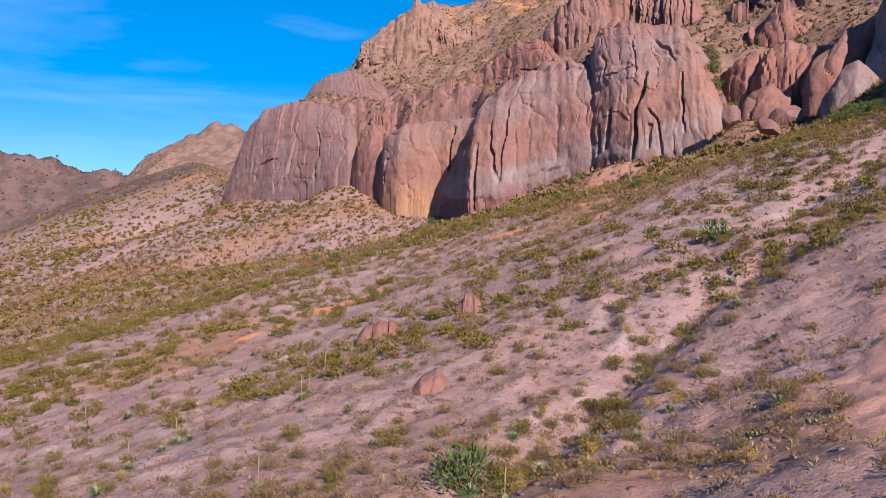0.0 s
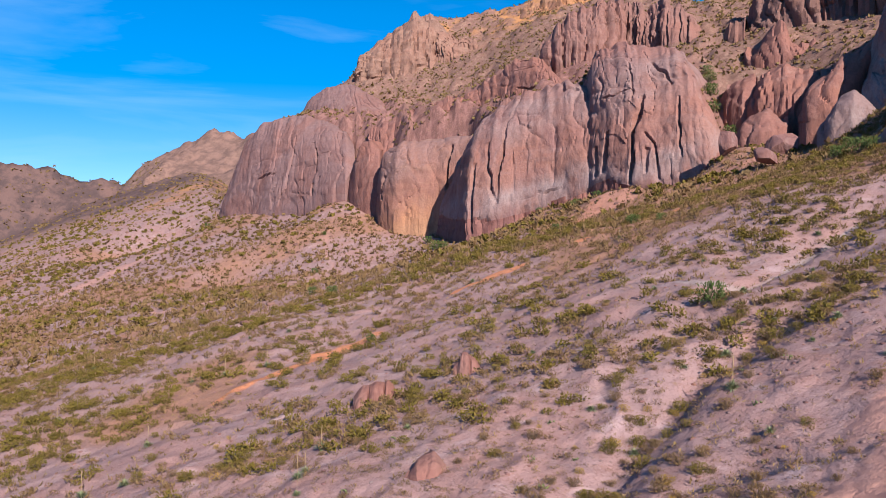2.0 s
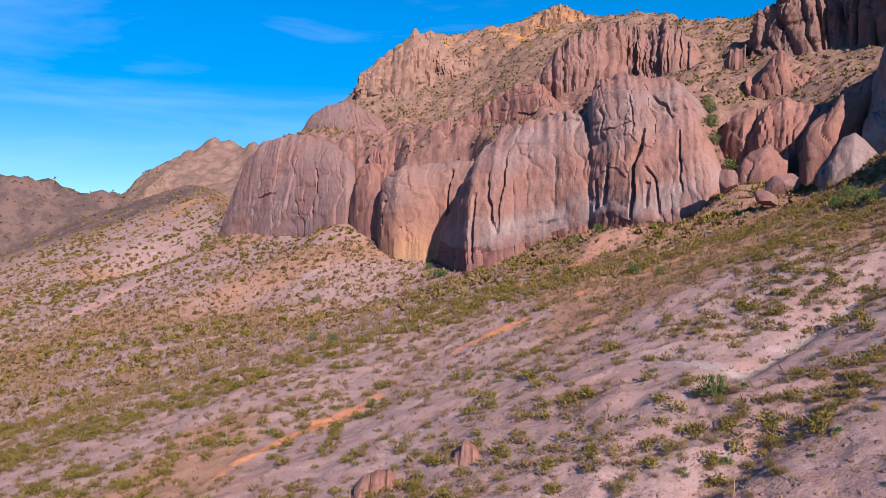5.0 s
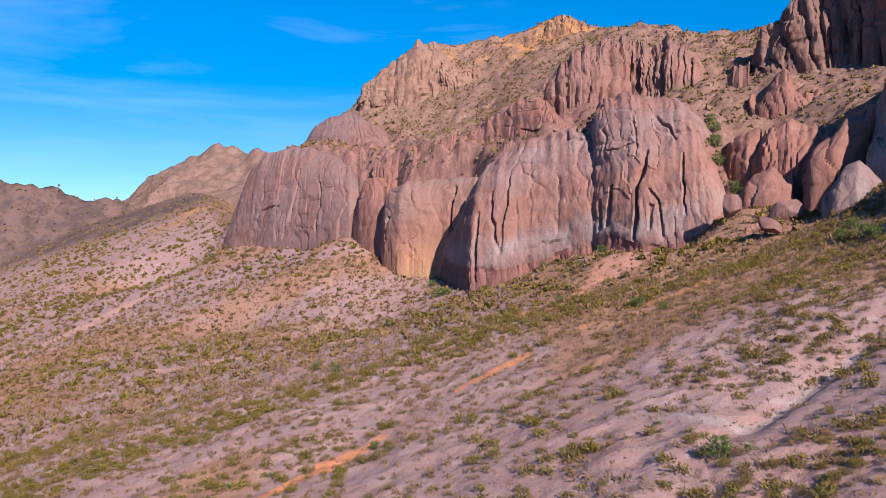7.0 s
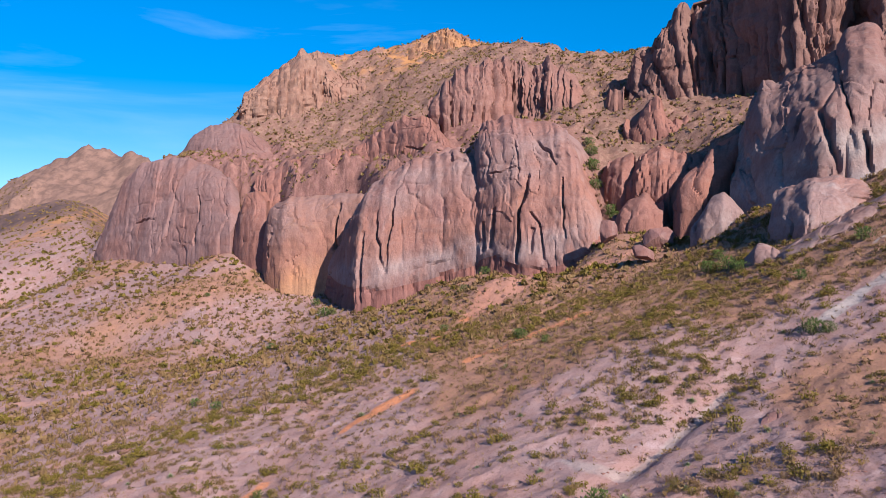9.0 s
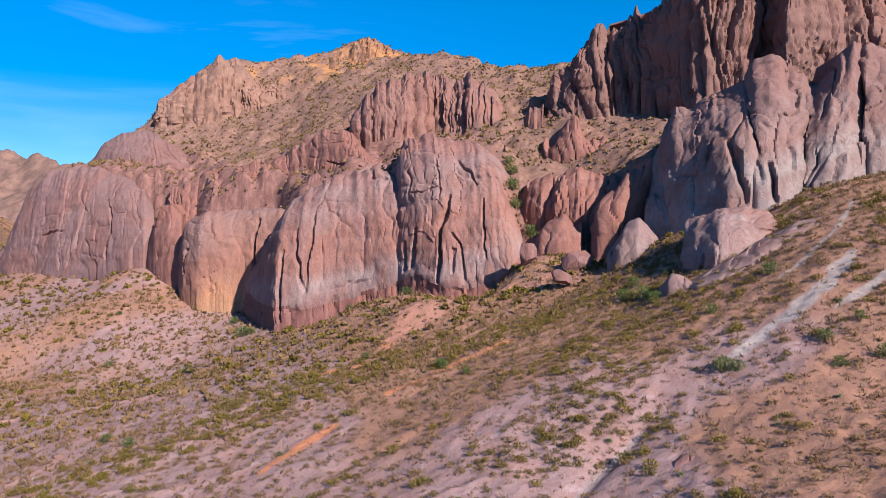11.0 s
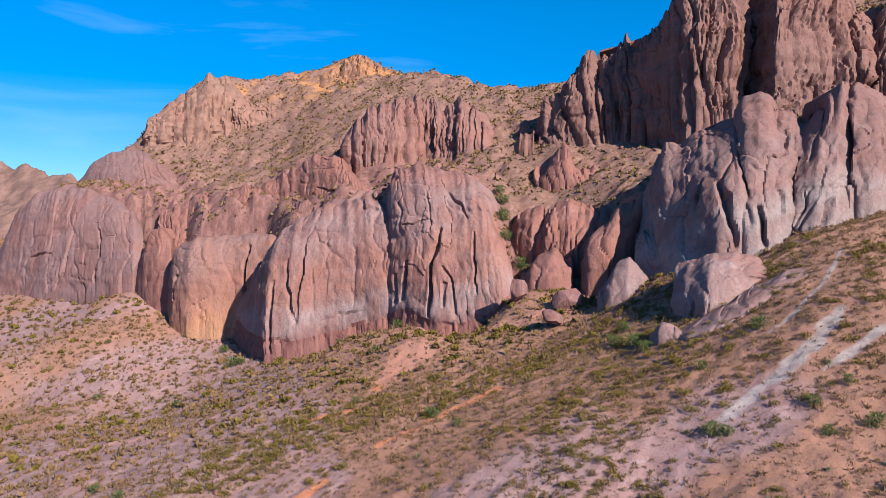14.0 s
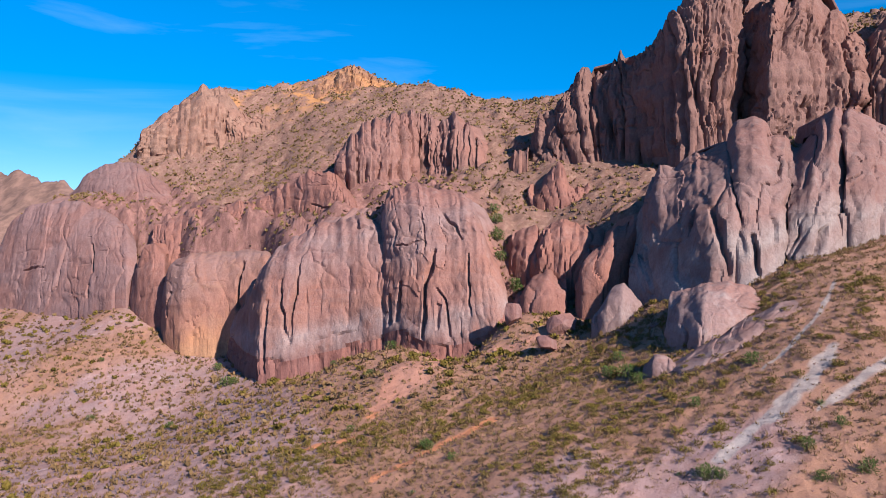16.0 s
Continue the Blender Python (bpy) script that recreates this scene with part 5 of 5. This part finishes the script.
def strewn(name, label, category, templates, places, scales, material, rng):
    """One joined sheet of many small plants or stones."""
    vs, ts, base = [], [], 0
    pick = rng.integers(0, len(templates), len(places))
    yaw = rng.random(len(places)) * 2 * np.pi
    for i, (tv, tt) in enumerate(templates):
        sel = np.where(pick == i)[0]
        if not len(sel):
            continue
        c, s = np.cos(yaw[sel])[:, None], np.sin(yaw[sel])[:, None]
        k = scales[sel][:, None]
        x = (tv[None, :, 0] * c - tv[None, :, 1] * s) * k + places[sel, 0][:, None]
        y = (tv[None, :, 0] * s + tv[None, :, 1] * c) * k + places[sel, 1][:, None]
        z = tv[None, :, 2] * k + places[sel, 2][:, None]
        vs.append(np.stack([x, y, z], -1).reshape(-1, 3))
        ts.append((tt[None] + (np.arange(len(sel)) * len(tv))[:, None, None]).reshape(-1, 3) + base)
        base += len(sel) * len(tv)
    me = tri_mesh(name, np.concatenate(vs), np.concatenate(ts), material)
    return tagged(new(name, me), label, category, kind="stuff")


def scatter(rng, count, y_low, y_high, chance, u_low=-0.66, u_high=1.02):
    """Places on the ground, thinned by a chance from 0 to 1."""
    y = np.sqrt(y_low ** 2 + rng.random(count) * (y_high ** 2 - y_low ** 2))
    x = y * (u_low + (u_high - u_low) * rng.random(count))
    keep = (rng.random(count) < chance(x, y)) & (band(x, y, TRACK[0]) < 0.4)
    x, y = x[keep], y[keep]
    return np.stack([x, y, height(x, y) - 0.03], -1)


def cliff_side(x, y):
    d, s, _ = along(x, y, CLIFF_LINE)
    return d * s


def bare(x, y):
    """1 where rock, track or wash keeps plants away."""
    b = np.max([band(x, y, w) for w in WASH + TRACK + ORANGE + MOUND], 0)
    b = np.maximum(b, 0.8 * ramp01(grain(x / 11, y / 11, 0, 51) + 0.4 * grain(x / 4, y / 4, 0, 52), 0.1, 0.45) * ramp01(y, 110, 75))
    return b


def belt(x, y):
    """Belts where creosote grows thick, along the slope."""
    a, c = (0.95 * x + 0.3 * y) / 46, (0.95 * y - 0.3 * x) / 11
    n = layered(a, c, 0, 61, 3) + 0.25 * grain(x / 5, y / 5, 0, 62)
    scree = ramp01(cliff_side(x, y), -48, -22) * ramp01(-x, -12, 4) * ramp01(x, -90, -70)
    return ramp01(n, -0.15, 0.4) * (0.35 + 0.65 * ramp01(y, 62, 85)) * (1 - 0.55 * scree)


def gravel_slope(x, y):
    return np.maximum(ramp01(y - 0.2 * x, 60, 74) * ramp01(x, 8, 28), ramp01(x, 36, 46))


rng = np.random.default_rng(4)
creosote = [sprigs(rng, 120, 0.72, 0.72, 0.085, 1.7, slim=0.6) for _ in range(6)]
creosote_far = [sprigs(rng, 30, 0.75, 0.72, 0.24, 1.9, slim=0.8) for _ in range(5)]
dry = [sprigs(rng, 50, 0.6, 0.55, 0.11, 1.6, slim=0.45) for _ in range(5)]
dry_far = [sprigs(rng, 13, 0.62, 0.6, 0.29, 2.0, slim=0.8) for _ in range(4)]
tuft = [sprigs(rng, 9, 0.17, 0.22, 0.06, 0.6, slim=0.28) for _ in range(5)]
scrub = [sprigs(rng, 6, 0.5, 0.45, 0.32, 2.5, slim=0.9) for _ in range(5)]


hill_dot = [sprigs(rng, 6, 0.8, 0.7, 0.45, 2.5, slim=0.9) for _ in range(4)]


# single plants near the path of the flight
def plant(name, label, category, group, pieces):
    """A plant at the origin: an empty with its parts."""
    root = tagged(new(name), label, category, group)
    for part_name, geometry, material in pieces:
        part(part_name, tri_mesh(part_name, *geometry, material), root)
    return root


def planted(root, spots, sizes, rng):
    """Moves the first plant to the first spot and copies it to the others."""
    for i, ((x, y), size) in enumerate(zip(spots, sizes)):
        m = pose(x, y, float(height(x, y)) - 0.05, 0, 0, rng.uniform(0, 360)) @ Matrix.Scale(float(size), 4)
        if i == 0:
            first = m
        else:
            copy_thing(root, m)
    root.matrix_basis = first


def near_spots(rng, count, y_low, y_high, chance, gap=0.8):
    got = []
    for x, y, _ in scatter(rng, count * 12, y_low, y_high, chance):
        if all((x - a) ** 2 + (y - c) ** 2 > gap * gap for a, c in got):
            got.append((float(x), float(y)))
        if len(got) == count:
            break
    return got


def stalk_mesh(rng, tall):
    v, t = [], []
    for k in range(7):
        q = k / 6
        w = 0.02 * (1 - 0.5 * q) + (0.014 if q > 0.55 else 0)
        for j in range(5):
            v.append((w * math.cos(j * 1.2566) + 0.06 * q * q, w * math.sin(j * 1.2566), 0.1 + tall * q))
    for k in range(6):
        for j in range(5):
            a, c = k * 5 + j, k * 5 + (j + 1) % 5
            t += [[a, c, c + 5], [a, c + 5, a + 5]]
    return np.array(v), np.array(t)


def pad_mesh(rng, size):
    """One oval cactus pad, thick in the middle."""
    v = [(0, 0, 0)]
    t = []
    ring = 10
    for j in range(ring):
        a = 2 * math.pi * j / ring
        v.append((size * 0.42 * math.cos(a), 0, size * 0.5 + size * 0.5 * math.sin(a)))
    v[0] = (0, size * 0.09, size * 0.5)
    v.append((0, -size * 0.09, size * 0.5))
    for j in range(ring):
        n = (j + 1) % ring
        t += [[0, 1 + n, 1 + j], [ring + 1, 1 + j, 1 + n]]
    turn = np.array(Euler((rng.uniform(-0.5, 0.5), rng.uniform(-0.6, 0.6), rng.uniform(0, 6.28))).to_matrix())
    off = np.array([rng.uniform(-0.3, 0.3), rng.uniform(-0.3, 0.3), rng.uniform(-0.03, 0.22)])
    return np.array(v) @ turn.T + off, np.array(t)


def lower(x, y):
    return cliff_side(x, y) < 3


def gully_near(x, y):
    d, _, _ = along(x, y, GULLY)
    return np.exp(-(d / 4.0) ** 2)


prng = np.random.default_rng(21)
GREEN_SPOTS = [(20.4, 60.5, 1.6), (0.8, 30.2, 1.6), (-7.4, 86.8, 0.9), (-1.1, 200.0, 2.2), (-3.3, 215.1, 1.8), (0.8, 199.8, 1.5), (33.5, 173.1, 1.8), (37.1, 173.6, 1.6), (39.9, 169.5, 1.4), (56.3, 109.0, 1.9), (55.1, 112.5, 1.8), (55.6, 104.3, 1.6), (58.4, 115.9, 1.5), (64.4, 90.7, 1.6), (55.2, 89.3, 1.2), (48.7, 76.7, 1.6), (49.8, 75.7, 1.2), (26.9, 113.5, 1.3), (28.7, 105.5, 1.0), (60.8, 67.2, 1.4), (98.0, 123.6, 1.3), (100.8, 123.4, 1.4), (103.6, 123.2, 1.3), (106.9, 122.8, 1.4), (110.2, 122.5, 1.5), (112.9, 122.1, 1.5), (60.2, 180.6, 2.6), (60.3, 184.2, 2.4), (59.2, 175.7, 2.2), (60.7, 169.7, 2.3)]
GREEN_SPOTS += [(61.1, 168.7, 1.9), (62.4, 187.2, 2.2), (63.4, 192.5, 2.0), (70.7, 153.9, 2.2), (71.0, 157.3, 2.0), (70.0, 149.7, 2.0), (70.7, 161.0, 1.8), (-33.6, 275.2, 1.6), (-45.2, 280.4, 1.4), (-30.1, 273.8, 1.3), (-31.9, 223.1, 1.0), (-30.4, 195.8, 1.3), (-12.6, 182.0, 1.3), (58.5, 73.2, 1.2), (63.4, 74.0, 1.0), (56.8, 69.0, 1.1), (18.4, 129.2, 1.1), (20.9, 171.7, 1.1), (25.6, 153.1, 1.3), (-88.9, 310.5, 2.0), (27.0, 112.7, 1.3), (-19.5, 124.1, 1.2), (-15.7, 118.5, 1.2)]
for k in range(3):
    root = plant("creosote_bush", "olive-yellow creosote bush on stony ground", "bush", "bushes on the near slope",
                 [("branchwork", stems(prng, 12, 0.6, 0.9), TWIG), ("foliage", sprigs(prng, 640, 0.75, 0.85, 0.042, 1.2, slim=0.6), LEAF_CREOSOTE)])
    spots = near_spots(prng, 44, 19, 68, lambda x, y: (0.3 * belt(x, y) + 0.4 * gully_near(x, y)) * (1 - bare(x, y)))
    planted(root, spots, prng.uniform(0.4, 0.95, len(spots)), prng)
for k in range(3):
    root = plant("dry_bush", "brown leafless bush on stony ground", "bush", "bushes on the near slope",
                 [("branchwork", stems(prng, 22, 0.6, 0.75, 0.012), TWIG), ("foliage", sprigs(prng, 420, 0.62, 0.7, 0.045, 1.0, slim=0.4), LEAF_DRY)])
    spots = near_spots(prng, 120, 18, 62, lambda x, y: (0.22 + 0.7 * gully_near(x, y) + 0.5 * ramp01(y, 44, 34)) * (1 - 0.8 * bare(x, y)))
    planted(root, spots, prng.uniform(0.35, 0.95, len(spots)), prng)
root = plant("golden_bush", "golden-yellow flowering bush beside a dry gully", "bush", "bushes on the near slope",
             [("branchwork", stems(prng, 9, 0.5, 0.7), TWIG), ("foliage", sprigs(prng, 260, 0.6, 0.75, 0.045, 1.0), LEAF_GOLD)])
spots = near_spots(prng, 100, 18, 62, lambda x, y: 0.12 + 0.8 * gully_near(x, y) + 0.3 * ramp01(y, 42, 32))
planted(root, spots, prng.uniform(0.3, 0.75, len(spots)), prng)
for k in range(2):
    root = plant("sotol", "blue-green spiky sotol with a dry flower stalk", "desert plant", "sotols on the near slope",
                 [("leaf_rosette", rosette(prng, 110, 0.62), LEAF_BLUE), ("flower_stalk", stalk_mesh(prng, prng.uniform(1.3, 1.9)), STALK)])
    spots = near_spots(prng, 32, 22, 110, lambda x, y: (0.3 + 0.5 * gully_near(x, y)) * lower(x, y))
    planted(root, spots, prng.uniform(0.6, 1.1, len(spots)), prng)
root = plant("yucca", "pale green spiky yucca without a stalk", "desert plant", "yuccas on the near slope",
             [("leaf_rosette", rosette(prng, 130, 0.6), LEAF_BLUE)])
spots = [(8.2, 29.5), (12.5, 30.2), (9.8, 35.0), (4.0, 33.0), (3.2, 36.5), (7.4, 36.0)] + near_spots(prng, 26, 20, 60, lambda x, y: 0.15 + 0.6 * gully_near(x, y))
planted(root, spots, prng.uniform(0.5, 1.1, len(spots)), prng)
root = plant("prickly_pear", "low prickly pear cactus with flat pale pads", "cactus", "cacti on the near slope",
             [("pad", pad_mesh(prng, prng.uniform(0.16, 0.25)), PAD) for _ in range(11)])
spots = [(10.5, 27.5), (12.0, 26.6), (-5.2, 44.9)] + near_spots(prng, 20, 20, 60, lambda x, y: 0.2 + 0.5 * gully_near(x, y))
planted(root, spots, prng.uniform(0.5, 0.8, len(spots)), prng)
for k in range(2):
    root = plant("green_bush", "dense dark green leafy bush", "bush", "green bushes on the slopes",
                 [("branchwork", stems(prng, 8, 0.6, 0.9, 0.03), TWIG), ("foliage", sprigs(prng, 520, 0.8, 1.1, 0.06, 1.0), LEAF_GREEN)])
    spots = GREEN_SPOTS[k::2]
    planted(root, [s[:2] for s in spots], [s[2] for s in spots], prng)

p = scatter(rng, 9500, 50, 130, lambda x, y: (0.85 - 0.35 * gravel_slope(x, y)) * belt(x, y) * (1 - bare(x, y)) * lower(x, y))
strewn("creosote_scrub", "olive-yellow creosote bushes scattered over the stony slope", "scrub", creosote, p, 0.5 + 0.75 * rng.random(len(p)) ** 1.3, LEAF_CREOSOTE, rng)
p = scatter(rng, 36000, 130, 420, lambda x, y: 0.36 * (0.08 + 0.92 * belt(x, y) ** 1.3) * (1 - bare(x, y)) * lower(x, y))
strewn("creosote_scrub", "olive creosote bushes dotting the farther slope", "scrub", creosote_far, p, 0.6 + 0.85 * rng.random(len(p)), LEAF_CREOSOTE, rng)
p = scatter(rng, 9000, 52, 130, lambda x, y: 0.55 * (1 - 0.8 * bare(x, y)) * lower(x, y))
strewn("dry_scrub", "brown leafless brush over the stony slope", "scrub", dry, p, 0.4 + 0.7 * rng.random(len(p)), LEAF_DRY, rng)
p = scatter(rng, 24000, 130, 330, lambda x, y: 0.45 * lower(x, y) * (1 - 0.9 * bare(x, y)))
strewn("dry_scrub", "grey-brown brush dotting the farther slope", "scrub", dry_far, p, 0.5 + 0.8 * rng.random(len(p)), LEAF_DRY, rng)
tuft_dry = [sprigs(rng, 8, 0.24, 0.32, 0.11, 0.9, slim=0.35) for _ in range(5)]


p = scatter(rng, 24000, 56, 150, lambda x, y: (0.25 + 0.7 * gravel_slope(x, y)) * (1 - 0.7 * bare(x, y)) * lower(x, y))
strewn("brush_tufts", "low olive-brown tufts on the gravelly slope", "scrub", tuft_dry, p, 0.6 + 1.0 * rng.random(len(p)), LEAF_DRY, rng)
tuft_near = [sprigs(rng, 30, 0.26, 0.24, 0.04, 1.4, slim=0.4) for _ in range(5)]
p = scatter(rng, 9000, 17, 60, lambda x, y: 0.6 * (1 - 0.7 * bare(x, y)))
strewn("brush_tufts", "low brown tufts between stones", "scrub", tuft_near, p, 0.6 + 1.2 * rng.random(len(p)) ** 2, LEAF_DRY, rng)
p = scatter(rng, 15000, 17, 120, lambda x, y: 0.6 * (1 - 0.6 * bare(x, y)) * lower(x, y))
strewn("grass_tufts", "small straw-coloured grass tufts between stones", "grass", tuft, p, 0.6 + 0.9 * rng.random(len(p)), LEAF_GRASS, rng)
p = scatter(rng, 88000, 120, 390, lambda x, y: 0.85 * (cliff_side(x, y) > 4) * (0.35 + 0.65 * ramp01(grain(x / 8, y / 8, 0, 63), -0.3, 0.2)))
strewn("mountain_scrub", "dark olive scrub dotting the mountain slopes", "scrub", scrub, p, 0.35 + 0.9 * rng.random(len(p)) ** 1.6, LEAF_SLOPE, rng)
tuft_far = [sprigs(rng, 5, 0.3, 0.42, 0.2, 0.3) for _ in range(4)]
p = scatter(rng, 26000, 110, 240, lambda x, y: 0.6 * lower(x, y) * (1 - 0.7 * bare(x, y)))
strewn("grass_tufts", "small dry tufts speckling the farther slope", "grass", tuft_far, p, 0.6 + 0.9 * rng.random(len(p)), LEAF_DRY, rng)
p = scatter(rng, 26000, 300, 760, lambda x, y: 0.55 * (cliff_side(x, y) < 40), -0.66, 0.05)
strewn("hill_scrub", "dark scrub speckling the distant hills", "scrub", hill_dot, p - np.array([0, 0, 0.5]), 0.6 + 0.8 * rng.random(len(p)), LEAF_SLOPE, rng)


# ---- loose stones ----
def stone(rng):
    bm = bmesh.new()
    bmesh.ops.create_icosphere(bm, subdivisions=1, radius=0.5)
    v = np.array([q.co for q in bm.verts]) * (0.75 + 0.5 * rng.random((len(bm.verts), 1))) * np.array([1.0, 0.8, 0.55])
    t = np.array([[q.index for q in f.verts] for f in bm.faces])
    bm.free()
    return v, t


stone_forms = [stone(rng) for _ in range(5)]
p = scatter(rng, 8000, 17, 110, lambda x, y: 0.8 * lower(x, y))
strewn("loose_stones", "small pinkish stones strewn over the slope", "stones", stone_forms, p, 0.1 + 0.35 * rng.random(len(p)) ** 2.5, ROCK_PURPLE, rng)
p = scatter(rng, 5000, 17, 62, lambda x, y: 0.8)
strewn("loose_stones", "small grey-pink stones on the near slope", "stones", stone_forms, p, 0.07 + 0.3 * rng.random(len(p)) ** 2.5, ROCK_SLAB, rng)
p = scatter(rng, 9000, 110, 390, lambda x, y: 0.25 + 0.7 * (cliff_side(x, y) > 4))
strewn("rubble", "reddish rubble blocks on the mountain slopes", "stones", stone_forms, p, 0.4 + 1.6 * rng.random(len(p)) ** 2.5, ROCK_BROWN, rng)
